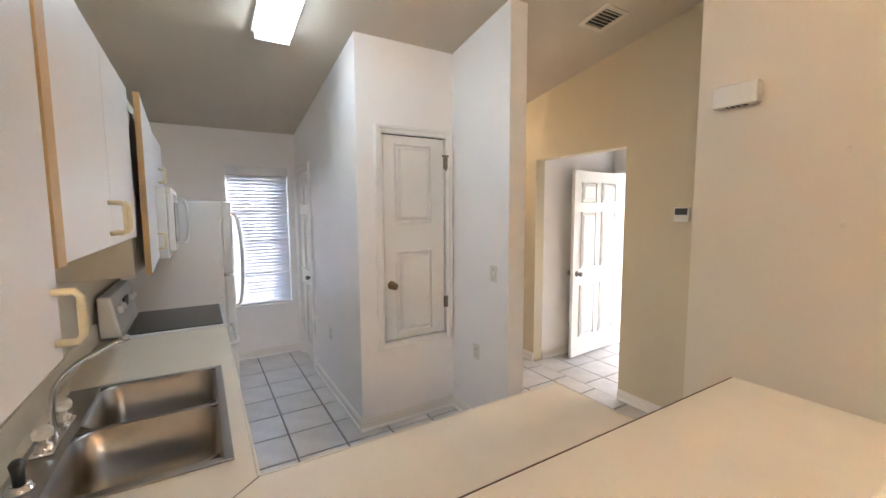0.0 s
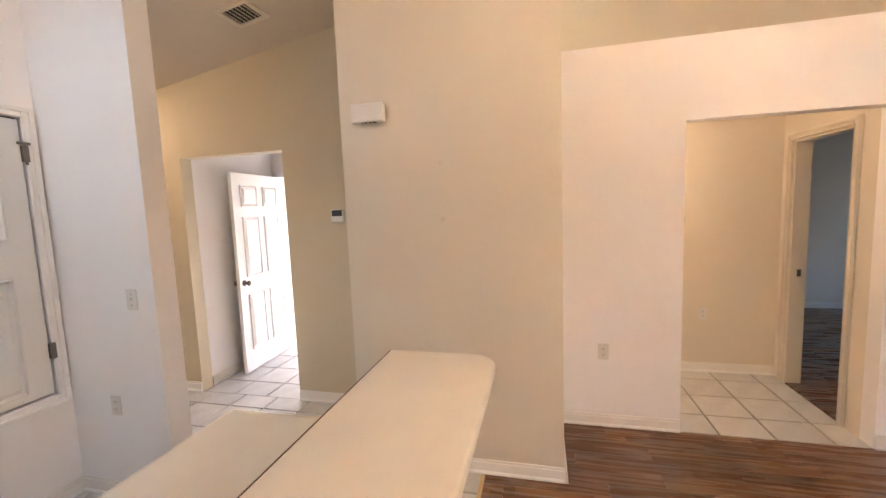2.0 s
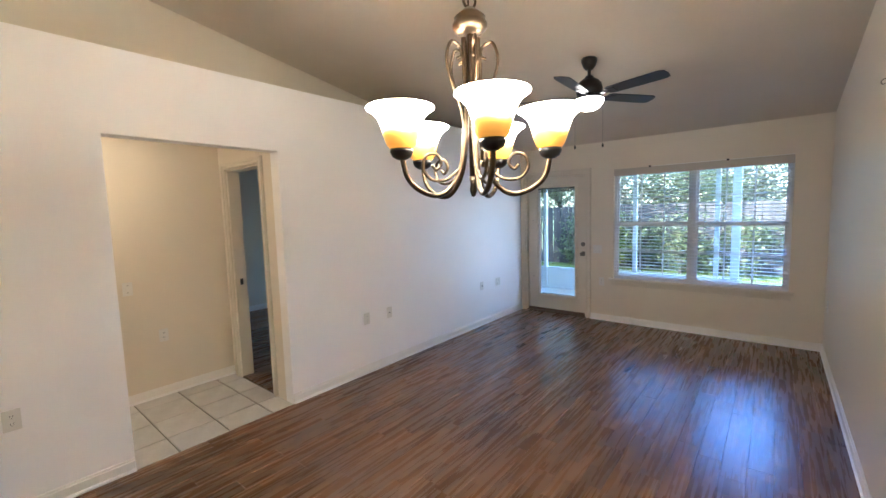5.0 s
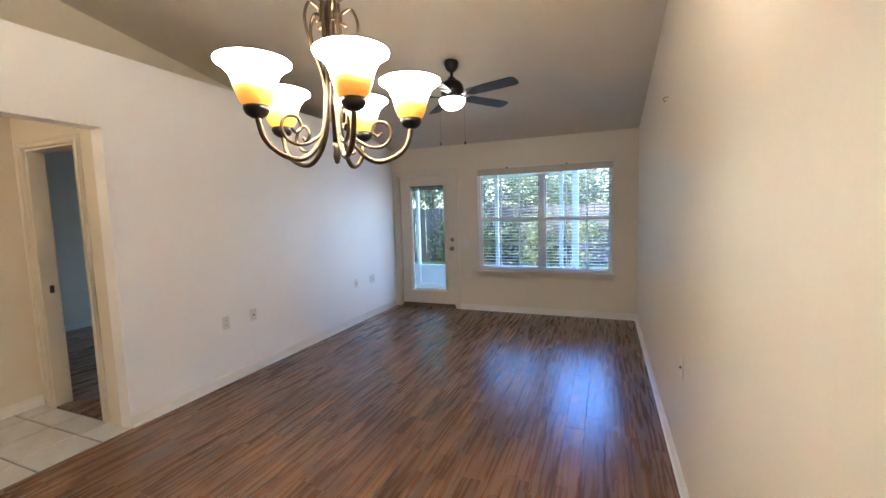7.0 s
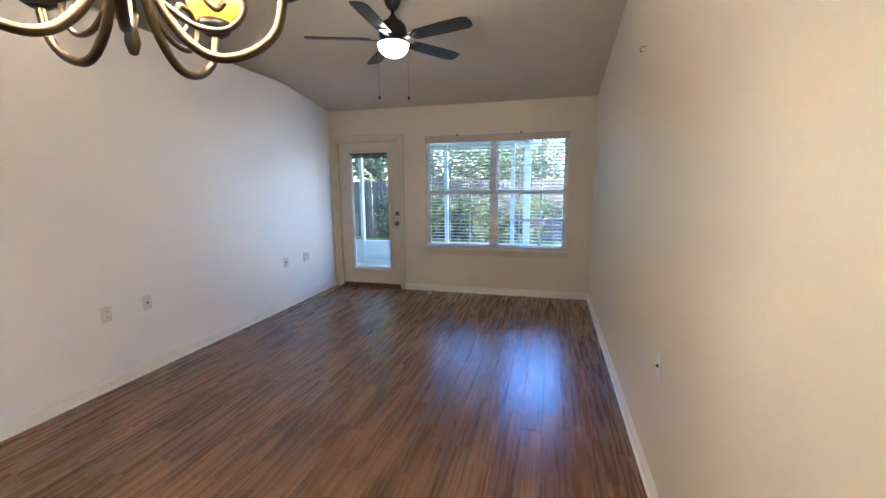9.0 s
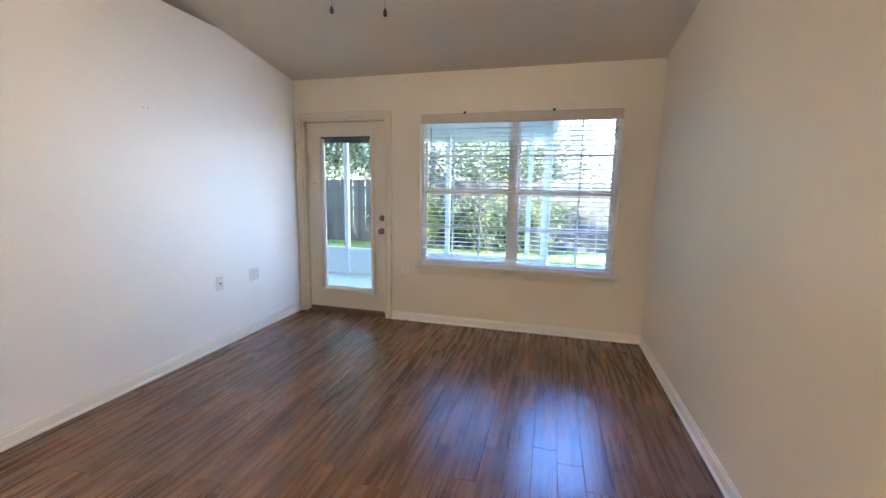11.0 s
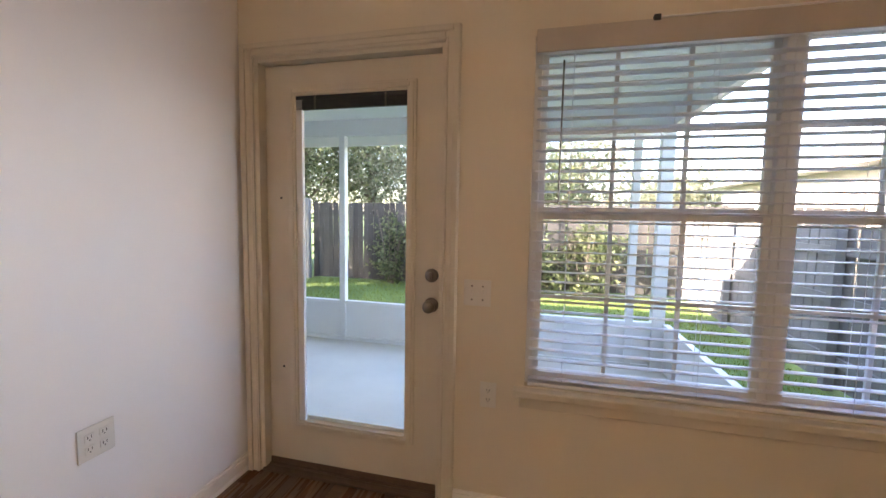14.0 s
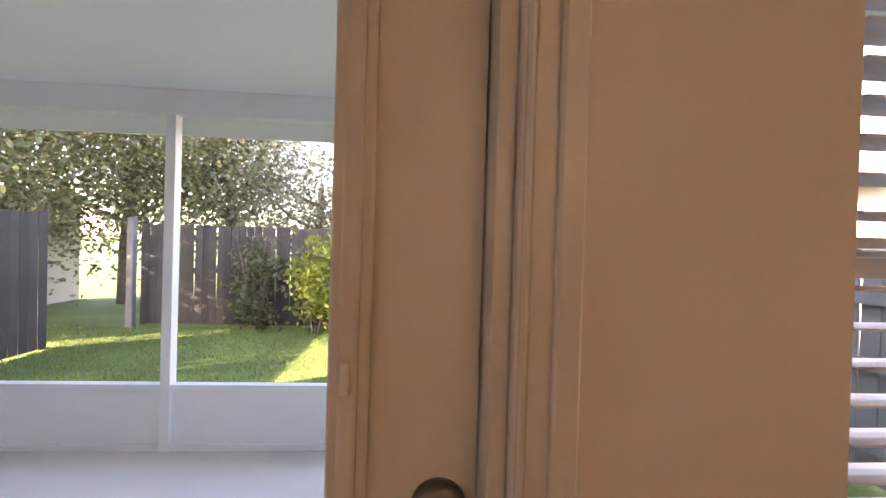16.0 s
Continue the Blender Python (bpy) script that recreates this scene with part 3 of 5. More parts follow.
for t, a, b in ((0.012, -0.004, 0.042), (0.018, 0.008, 0.03)):
    for yy in (Y1, Y0):
        s = 1 if yy == Y1 else -1
        for lo, hi in (((GX0 - b, GZ0 - b), (GX0 - a, GZ1 + b)), ((GX1 + a, GZ0 - b), (GX1 + b, GZ1 + b)), ((GX0 - a, GZ0 - b), (GX1 + a, GZ0 - a)), ((GX0 - a, GZ1 + a), (GX1 + a, GZ1 + b))):
            box(bm, (lo[0], min(yy, yy + s * t), lo[1]), (hi[0], max(yy, yy + s * t), hi[1]), 0.004, 2)
part("glass_frame", bm, JAMB, back, "raised cream moulding round the glass")
pane = part("pane", boxes(((GX0 + 0.001, -5.628, GZ0 + 0.001), (GX1 - 0.001, -5.624, GZ1 - 0.001))), GLASS, back, "clear glass pane")
pane.visible_shadow = False
part("inner_bead", boxes(((GX1 - 0.036, -5.622, GZ0), (GX1 - 0.002, -5.60, GZ1)), ((GX1 - 0.016, -5.645, GZ0), (GX1 - 0.002, -5.63, GZ1)), ((GX0 + 0.002, -5.645, GZ0), (GX1 - 0.036, -5.63, GZ0 + 0.018)), bevel=0.002), VINYL, back, "white bead along the glass")
bm = bmesh.new()
box(bm, (GX0 + 0.004, -5.62, GZ1 - 0.022), (GX1 - 0.004, -5.598, GZ1 - 0.002), 0.002)
for k in range(9):
    box(bm, (GX0 + 0.006, -5.619, GZ1 - 0.068 + k * 0.005), (GX1 - 0.006, -5.6, GZ1 - 0.0655 + k * 0.005))
raised = part("raised_blind", bm, DARK, back, "dark raised mini blind inside the glass")
for x in (GX0 + 0.11, GX1 - 0.11):
    part("blind_tape", boxes(((x - 0.004, -5.598, GZ1 - 0.07), (x + 0.004, -5.594, GZ1 - 0.002))), NICKEL, back)
kx = 2.01
knob(back, (kx, Y1, 0.93), (0, 1, 0), NICKEL, 0.03)
bm = bmesh.new()
lathe(bm, [(0, 0), (0.032, 0), (0.032, 0.008), (0.026, 0.016), (0.018, 0.018), (0, 0.018)], Matrix.Translation((kx, Y1, 1.068)) @ pose(0, 0, 0, -90), 24)
dead = part("deadbolt", bm, NICKEL, back, "round aged-metal deadbolt", True)
part("thumb_turn", boxes(((kx - 0.005, Y1 + 0.016, 1.05), (kx + 0.005, Y1 + 0.036, 1.086)), bevel=0.002), NICKEL, dead)
part("door_sweep", boxes(((X0, Y1 + 0.001, 0.024), (X1, Y1 + 0.008, 0.05)), bevel=0.001), THRESHOLD, back, "brown sweep strip")
part("blind_slider", boxes(((GX0 - 0.022, Y1 + 0.012, 1.20), (GX0 - 0.012, Y1 + 0.026, 1.235)), bevel=0.002), PLASTIC, back)
for z in (0.55, 1.42):
    for x in (2.80,):
        part("screw_plug", lathe(bmesh.new(), [(0, 0), (0.006, 0), (0.006, 0.002), (0, 0.003)], Matrix.Translation((x, Y1, z)) @ pose(0, 0, 0, -90), 10), DARK, back)


# ---- windows ----
def window(name, x0, x1, z0, z1, y, out, units, label, cols, rows):
    """A double-hung window set in a wall; out is +1 or -1 along y towards the outside."""
    win = thing(name, label, "window", kind="structure")
    yc = y + out * 0.075
    w = (x1 - x0) / units
    for u in range(units):
        a, b = x0 + u * w, x0 + (u + 1) * w
        zm = (z0 + z1) / 2 + 0.02
        f = 0.03
        bm = boxes(((a, yc - 0.03, z0), (a + f, yc + 0.03, z1)), ((b - f, yc - 0.03, z0), (b, yc + 0.03, z1)), ((a + f, yc - 0.03, z0), (b - f, yc + 0.03, z0 + f)), ((a + f, yc - 0.03, z1 - f), (b - f, yc + 0.03, z1)), bevel=0.004)
        part("window_frame", bm, VINYL, win)
        for s, (lo, hi) in enumerate(((z0 + f, zm), (zm, z1 - f))):
            yy = yc - out * 0.012 if s == 0 else yc + out * 0.012
            g = 0.026
            sash = part("sash", boxes(((a + f, yy - 0.011, lo), (a + f + g, yy + 0.011, hi)), ((b - f - g, yy - 0.011, lo), (b - f, yy + 0.011, hi)), ((a + f + g, yy - 0.011, lo), (b - f - g, yy + 0.011, lo + g)), ((a + f + g, yy - 0.011, hi - g), (b - f - g, yy + 0.011, hi)), bevel=0.002), VINYL, win)
            gl = part("pane", boxes(((a + f + g, yy - 0.002, lo + g), (b - f - g, yy + 0.002, hi - g))), GLASS, sash)
            gl.visible_shadow = False
            ga, gb, gc, gd = a + f + g, b - f - g, lo + g, hi - g
            for c in range(1, cols):
                x = ga + (gb - ga) * c / cols
                part("muntin", boxes(((x - 0.008, yy - 0.007, gc), (x + 0.008, yy + 0.007, gd))), VINYL, sash)
            for r in range(1, rows):
                z = gc + (gd - gc) * r / rows
                part("muntin", boxes(((ga, yy - 0.0065, z - 0.008), (gb, yy + 0.0065, z + 0.008))), VINYL, sash)
    return win


window("window_1", *WIN[:2], *WIN[2:], SOUTH, -1, 2, "twin double-hung white window with grids", 3, 2)
window("window_2", *KWIN[:2], *KWIN[2:], NORTH, 1, 1, "narrow white double-hung kitchen window", 2, 2)
window("window_3", 4.4, 6.0, 0.7, 2.1, SOUTH, -1, 1, "white bedroom window", 2, 1)
structure("trim_window_sill", boxes(((WIN[0] - 0.045, SOUTH - 0.04, 0.575), (WIN[1] + 0.045, SOUTH + 0.045, 0.609)), ((WIN[0] - 0.02, SOUTH, 0.52), (WIN[1] + 0.02, SOUTH + 0.016, 0.575)), bevel=0.006), JAMB, "cream window stool and apron", "window sill")
structure("trim_kitchen_sill", boxes(((KWIN[0] - 0.03, NORTH - 0.035, 0.575), (KWIN[1] + 0.03, NORTH + 0.04, 0.603)), bevel=0.005), TRIM, "white kitchen window sill", "window sill")


def blind(name, x0, x1, z0, z1, y, into, pitch, width, tilt, label, board):
    """A slatted blind in a window; into is the way into the room along y."""
    b = thing(name, label, "window blind")
    part("headrail", boxes(((x0, y - 0.028, z1 - 0.05), (x1, y + 0.028, z1)), bevel=0.003), SLAT, b)
    part("valance", boxes(((x0 - 0.004, y + into * 0.036 - 0.004, z1 - 0.062), (x1 + 0.004, y + into * 0.036 + 0.004, z1 + 0.03)), bevel=0.003), board, b, "flat valance board")
    bm = bmesh.new()
    h = width / 2
    arc = [(-h, -0.003), (-h * 0.5, 0.0), (0, 0.0012), (h * 0.5, 0.0), (h, -0.003)]
    top = [[bm.verts.new((x, yy, z + dz)) for yy, z in arc] for dz in (0.0, 0.0026) for x in (x0 + 0.006, x1 - 0.006)]
    for lo, hi in ((0, 1), (3, 2)):
        for k in range(4):
            bm.faces.new((top[lo][k], top[hi][k], top[hi][k + 1], top[lo][k + 1]))
    bm.faces.new((top[0][0], top[2][0], top[3][0], top[1][0]))
    bm.faces.new((top[0][4], top[1][4], top[3][4], top[2][4]))
    first = part("slat", bm, SHEER if tilt > 30 else SLAT, b)
    n = int((z1 - 0.06 - z0 - 0.02) / pitch) + (1 if tilt > 30 else 0)
    for k in range(n):
        ob = first if k == 0 else new("slat", first.data)
        ob.parent = b
        ob.matrix_basis = pose(0, y, z0 + 0.035 + k * pitch, tilt + random.uniform(-1.2, 1.2), 0, 0)
    part("bottom_rail", boxes(((x0 + 0.004, y - 0.024, z0 + 0.002), (x1 - 0.004, y + 0.024, z0 + 0.02)), bevel=0.004), SLAT, b)
    for k in range(4):
        x = x0 + (x1 - x0) * (0.08 + 0.28 * k)
        for yy in (y - h, y + h):
            part("ladder_cord", tube(bmesh.new(), [(x, yy, z0 + 0.01), (x, yy, z1 - 0.05)], 0.0011, 5), SLAT, b)
    return b


big = blind("window_blind", WIN[0] + 0.008, WIN[1] - 0.008, WIN[2], WIN[3] - 0.005, SOUTH - 0.03, 1, 0.0425, 0.048, 4, "wide white horizontal blind, slats open", VALANCE)
part("tilt_wand", tube(bmesh.new(), [(1.46, SOUTH + 0.012, 1.97), (1.462, SOUTH + 0.012, 1.40)], 0.004, 6), NICKEL, big, "dark tilt wand")
for x in (1.13, 0.31):
    part("valance_clip", boxes(((x - 0.012, SOUTH - 0.003, 2.092), (x + 0.012, SOUTH + 0.018, 2.113)), bevel=0.002), DARK, big, "dark valance clip")
# white strips painted where light leaks in above the valance
for x0, x1 in ((0.324, 1.116), (-0.27, 0.296)):
    part("valance_cap", boxes(((x0, SOUTH + 0.001, 2.1005), (x1, SOUTH + 0.014, 2.107)), bevel=0.002), TRIM, big, "white strip in place of the light gap")
blind("kitchen_window_blind", KWIN[0] + 0.006, KWIN[1] - 0.006, KWIN[2] + 0.005, KWIN[3] - 0.005, NORTH + 0.02, -1, 0.036, 0.05, 66, "white horizontal blind, slats nearly closed", SLAT)


# ---- outlets and switches ----
def outlet(name, at, turn, label, kind):
    """A wall plate facing -y before the turn."""
    o = thing(name, label, "light switch" if "switch" in kind else "wall outlet", pose(*at, 0, 0, turn), group="wall plates")
    gangs = 2 if kind in ("switch2", "duplex2") else 1
    w = 0.036 if gangs == 1 else 0.06
    part("plate", boxes(((-w, -0.006, -0.058), (w, 0, 0.058)), bevel=0.004), PLASTIC, o)
    for g in range(gangs):
        cx = 0 if gangs == 1 else (-0.024 + 0.048 * g)
        if "switch" in kind:
            part("toggle", boxes(((cx - 0.005, -0.016, -0.004), (cx + 0.005, -0.005, 0.014)), bevel=0.002), PLASTIC, o)
            for z in (-0.03, 0.03):
                part("screw", lathe(bmesh.new(), [(0, 0), (0.004, 0), (0.003, 0.0015), (0, 0.002)], Matrix.Translation((cx, -0.006, z)) @ pose(0, 0, 0, 90), 10), NICKEL, o)
        elif "jack" in kind:
            part("jack", lathe(bmesh.new(), [(0, 0), (0.008, 0), (0.008, 0.003), (0.004, 0.004), (0.004, 0.01), (0, 0.01)], Matrix.Translation((cx, -0.006, 0)) @ pose(0, 0, 0, 90), 12), DARK, o)
        else:
            for z in (-0.021, 0.021):
                r = part("receptacle", boxes(((cx - 0.015, -0.0085, z - 0.014), (cx + 0.015, -0.005, z + 0.014)), bevel=0.004), PLASTIC, o)
                for x in (-0.006, 0.006):
                    part("slot", boxes(((cx + x - 0.0012, -0.0092, z - 0.002), (cx + x + 0.0012, -0.008, z + 0.008))), DARK, r)
                part("slot", boxes(((cx - 0.002, -0.0092, z - 0.010), (cx + 0.002, -0.008, z - 0.006))), DARK, r)
    return o


for y, kind in ((0.094, "duplex"), (-2.35, "duplex"), (-2.656, "jack"), (-4.407, "jack"), (-4.823, "duplex2")):
    outlet("wall_outlet", (EAST, y, 0.555), -90, "white cable jack plate on white wall" if kind == "jack" else "white duplex outlet on white wall", kind)
outlet("wall_outlet", (WEST, -2.198, 0.63), 90, "white outlet plate on cream wall", "jack")
outlet("wall_outlet", (WEST, -5.228, 0.55), 90, "white outlet plate on cream wall", "duplex")
outlet("wall_outlet", (1.728, SOUTH, 0.555), 180, "white duplex outlet below the switches", "duplex")
outlet("light_switch", (1.787, SOUTH, 1.01), 180, "white double toggle switch beside back door", "switch2")
outlet("light_switch", (1.714, 2.70, 1.186), -90, "white toggle switch on wall end", "switch")
outlet("wall_outlet", (1.714, 2.905, 0.562), -90, "white outlet low on wall end", "duplex")
outlet("wall_outlet", (0.92, 4.036, 0.538), -90, "white outlet low on kitchen wall", "duplex")
outlet("light_switch", (4.13, -0.70, 1.02), -90, "white toggle switch in the hall", "switch")
outlet("wall_outlet", (4.13, -0.93, 0.558), -90, "white outlet in the hall", "duplex")
outlet("wall_outlet", (6.75, -2.55, 0.5), -90, "white outlet on bedroom wall", "duplex")

chime = thing("door_chime", "white door chime box on cream wall", "door chime", pose(2.31, 1.497, 2.19))
part("cover", boxes(((-0.055, -0.10, -0.05), (0, 0.10, 0.055)), bevel=0.006), PLASTIC, chime)
part("grille", boxes(((-0.045, -0.05, -0.053), (-0.012, 0.04, -0.049))), DARK, chime)
for k in range(3):
    part("grille_bar", boxes(((-0.046, -0.03 + k * 0.025, -0.0545), (-0.011, -0.024 + k * 0.025, -0.0525))), PLASTIC, chime)
thermo = thing("thermostat", "small thermostat with dark display on foyer wall", "thermostat", pose(EAST, 2.107, 1.60))
part("body", boxes(((-0.028, -0.055, -0.06), (0, 0.055, 0.045)), bevel=0.005), PLASTIC, thermo)
part("display", boxes(((-0.030, -0.045, -0.01), (-0.027, 0.045, 0.038)), bevel=0.002), DARK, thermo)
for at, r in (((2.31, 1.077, 1.881), 0.011), ((2.31, 1.073, 1.557), 0.014), ((EAST, -3.9, 1.9), 0.007), ((EAST, -3.87, 1.9), 0.006)):
    patch = thing("wall_anchor", "small filled screw hole on wall", "wall anchor", pose(*at, 0, -90, 0), group="wall anchors")
    part("plug", lathe(bmesh.new(), [(r, 0), (r * 0.9, 0.002), (r * 0.4, 0.003), (0, 0.0015)], n=12), JAMB, patch)
for x, z, size in ((1.706, 2.243, 0.011), (1.608, 2.25, 0.006)):
    patch = thing("wall_anchor", "small filled screw hole above the window", "wall anchor", pose(x, SOUTH, z, -90, 0, 0), group="wall anchors")
    part("plug", lathe(bmesh.new(), [(size, 0), (size * 0.9, 0.002), (size * 0.4, 0.003), (0, 0.0015)], n=12), JAMB, patch)
for at in ((WEST, -2.963, 2.226),):
    hook = thing("wall_hook", "small metal hook in cream wall", "hook", pose(*at))
    part("shank", tube(bmesh.new(), spline([(0, 0, 0), (0.02, 0, 0), (0.03, 0, -0.012), (0.024, 0, -0.026), (0.012, 0, -0.022)], 5), 0.0025, 6), NICKEL, hook)

vent = thing("ceiling_vent", "square white ceiling vent with slats", "ceiling vent", pose(2.48, 2.45, ceil_z(2.45), -math.degrees(math.atan(SLOPE)), 0, 0))
part("frame", boxes(((-0.125, -0.125, -0.012), (-0.09, 0.125, 0)), ((0.09, -0.125, -0.012), (0.125, 0.125, 0)), ((-0.09, -0.125, -0.012), (0.09, -0.09, 0)), ((-0.09, 0.09, -0.012), (0.09, 0.125, 0)), bevel=0.004), JAMB, vent)
part("backing", boxes(((-0.09, -0.09, -0.003), (0.09, 0.09, -0.001))), DARK, vent)
for k in range(6):
    s = part("slat", boxes(((-0.09, -0.012, -0.001), (0.09, 0.012, 0.001))), JAMB, vent)
    s.matrix_basis = pose(0, -0.075 + k * 0.03, -0.009, 35)

# ---- kitchen ----


def handle(parent, x, y, z, mat, h=0.085, vertical=True):
    """A D-shaped pull that stands out along +x."""
    if vertical:
        pts = [(x - 0.002, y, z - h / 2), (x + 0.028, y, z - h / 2), (x + 0.036, y, z - h / 2 + 0.01), (x + 0.036, y, z + h / 2 - 0.01), (x + 0.028, y, z + h / 2), (x - 0.002, y, z + h / 2)]
    else:
        pts = [(x - 0.002, y - h / 2, z), (x + 0.028, y - h / 2, z), (x + 0.036, y - h / 2 + 0.01, z), (x + 0.036, y + h / 2 - 0.01, z), (x + 0.028, y + h / 2, z), (x - 0.002, y + h / 2, z)]
    return part("handle", tube(bmesh.new(), pts, 0.0065, 8), mat, parent, "almond D-shaped pull", True)


def upper(y0, y1, z0, z1, doors, label, front=-0.25):
    c = thing("upper_cabinet", label, "cabinet", group="upper cabinets")
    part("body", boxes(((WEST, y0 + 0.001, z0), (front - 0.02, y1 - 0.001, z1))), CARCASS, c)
    for a, b, hy in doors:
        dd = part("door", boxes(((front - 0.019, a + 0.002, z0 + 0.003), (front, b - 0.002, z1 - 0.002)), bevel=0.0015), CABINET, c)
        handle(dd, front, hy, z0 + 0.08, ALMOND)
    return c


near = upper(0.93, 1.395, 1.375, 2.095, [(0.93, 1.395, 1.36)], "white wall cabinet with almond pull")
over = upper(1.40, 2.435, 1.532, 2.095, [(1.455, 1.94, 1.90), (1.94, 2.435, 1.985)], "short white wall cabinet above the sink")
part("stile", boxes(((-0.27, 1.40, 1.532), (-0.247, 1.452, 2.095)), bevel=0.001), OAK, over, "tan wooden stile")
ajar = upper(2.46, 3.28, 1.372, 2.095, [], "white wall cabinet with door ajar")
lf = part("door", boxes(((0, -0.80, 1.376), (0.018, 0, 2.093)), bevel=0.0015), CABINET, ajar, "white door, slightly open")
lf.matrix_basis = pose(-0.262, 3.275, 0, 0, 0, 2.0)
part("door_edge", boxes(((-0.001, -0.803, 1.376), (0.0195, -0.7995, 2.093))), OAK, lf, "tan wooden door edge")
handle(lf, 0.018, -0.06, 1.47, ALMOND)
upper(3.30, 4.0, 1.78, 2.095, [(3.30, 3.65, 3.62), (3.65, 4.0, 3.69)], "short white cabinet above the microwave")

mw = thing("microwave", "white over-range microwave with bowed handle", "microwave")
part("body", boxes(((WEST, 3.302, 1.36), (-0.20, 3.998, 1.775)), bevel=0.004), APPLIANCE, mw)
md = part("door", boxes(((-0.199, 3.31, 1.40), (-0.165, 3.82, 1.74)), bevel=0.008), APPLIANCE, mw)
part("window", boxes(((-0.166, 3.36, 1.45), (-0.163, 3.72, 1.69)), bevel=0.002), BLACKGLASS, md)
part("handle", tube(bmesh.new(), spline([(-0.168, 3.775, 1.42), (-0.12, 3.775, 1.44), (-0.105, 3.775, 1.57), (-0.12, 3.775, 1.70), (-0.168, 3.775, 1.72)], 6), 0.010, 10), APPLIANCE, md, smooth=True)
part("control_panel", boxes(((-0.199, 3.825, 1.40), (-0.17, 3.99, 1.74)), bevel=0.004), APPLIANCE, mw)
part("vent_grille", boxes(((-0.199, 3.31, 1.742), (-0.175, 3.99, 1.772)), bevel=0.003), PLASTIC, mw)

stove = thing("stove", "white electric range with black glass top", "stove")
part("body", boxes(((WEST + 0.02, 3.318, 0.09), (0.045, 4.0, 0.905)), bevel=0.004), APPLIANCE, stove)
part("cooktop_rim", boxes(((WEST + 0.10, 3.315, 0.906), (0.075, 4.003, 0.925)), bevel=0.006), APPLIANCE, stove)
part("cooktop", boxes(((-0.44, 3.345, 0.9245), (0.055, 3.975, 0.929)), bevel=0.002), BLACKGLASS, stove, "black ceramic glass cooktop")
od = part("oven_door", boxes(((0.046, 3.33, 0.26), (0.085, 3.99, 0.80)), bevel=0.008), APPLIANCE, stove)
part("window", boxes(((0.084, 3.42, 0.36), (0.088, 3.90, 0.66)), bevel=0.002), BLACKGLASS, od)
part("handle", tube(bmesh.new(), spline([(0.083, 3.40, 0.765), (0.13, 3.41, 0.775), (0.14, 3.5, 0.78), (0.14, 3.82, 0.78), (0.13, 3.91, 0.775), (0.083, 3.92, 0.765)], 5), 0.014, 10), APPLIANCE, od, smooth=True)
part("drawer", boxes(((0.046, 3.33, 0.10), (0.08, 3.99, 0.25)), bevel=0.006), APPLIANCE, stove)
bm = bmesh.new()
box(bm, (-0.55, 3.318, 0.926), (-0.45, 4.0, 1.16), 0.012)
for v in bm.verts:
    if v.co.z > 1.05 and v.co.x > -0.5:
        v.co.x -= 0.035
panel = part("control_panel", bm, APPLIANCE, stove, "sloping white control panel")
for y in (3.40, 3.50, 3.82, 3.92):
    part("knob", lathe(bmesh.new(), [(0.024, 0), (0.022, 0.022), (0.012, 0.026), (0, 0.026)], Matrix.Translation((-0.466, y, 1.07)) @ pose(0, 0, 0, 0, 81, 0), 16), APPLIANCE, panel, smooth=True)
part("clock", boxes(((-0.475, 3.60, 1.04), (-0.462, 3.74, 1.10)), bevel=0.002), DARK, panel)

fridge = thing("refrigerator", "white top-freezer refrigerator with bowed handles", "refrigerator")
part("body", boxes(((WEST + 0.03, 4.03, 0.03), (0.10, 4.80, 1.715)), bevel=0.008), APPLIANCE, fridge)
for z0, z1, hz0, hz1 in ((0.09, 1.13, 0.98, 0.55), (1.145, 1.712, 1.20, 1.62)):
    fd = part("door", boxes(((0.106, 4.03, z0), (0.175, 4.80, z1)), bevel=0.014), APPLIANCE, fridge)
    part("gasket", boxes(((0.099, 4.04, z0 + 0.01), (0.107, 4.79, z1 - 0.01))), PLASTIC, fd)
fh = part("handle", tube(bmesh.new(), spline([(0.174, 4.09, 1.62), (0.215, 4.09, 1.58), (0.24, 4.09, 1.35), (0.235, 4.09, 1.1), (0.215, 4.09, 0.92), (0.174, 4.09, 0.88)], 6), 0.014, 10), APPLIANCE, fridge, smooth=True)
part("kick_grille", boxes(((0.10, 4.05, 0.0), (0.12, 4.78, 0.085)), bevel=0.004), PLASTIC, fridge)

# base cabinets along the wall and the peninsula
for y0, y1 in ((1.72, 2.58), (2.585, 3.31)):
    c = thing("base_cabinet", "white base cabinet under beige worktop", "cabinet", group="base cabinets")
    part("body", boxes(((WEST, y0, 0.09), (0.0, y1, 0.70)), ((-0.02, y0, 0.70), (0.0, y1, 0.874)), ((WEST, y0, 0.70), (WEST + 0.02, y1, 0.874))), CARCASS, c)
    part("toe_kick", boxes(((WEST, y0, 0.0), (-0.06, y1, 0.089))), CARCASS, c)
    mid = (y0 + y1) / 2
    for a, b, hy in ((y0, mid, mid - 0.05), (mid, y1, mid + 0.05)):
        dd = part("door", boxes(((0.001, a + 0.003, 0.11), (0.02, b - 0.003, 0.70)), bevel=0.0015), CABINET, c)
        handle(dd, 0.02, hy, 0.62, ALMOND)
        part("drawer_front", boxes(((0.001, a + 0.003, 0.715), (0.02, b - 0.003, 0.865)), bevel=0.0015), CABINET, c)
c = thing("base_cabinet", "white peninsula base cabinet", "cabinet", group="base cabinets")
part("body", boxes(((WEST, 1.10, 0.09), (1.16, 1.58, 0.874))), CARCASS, c)
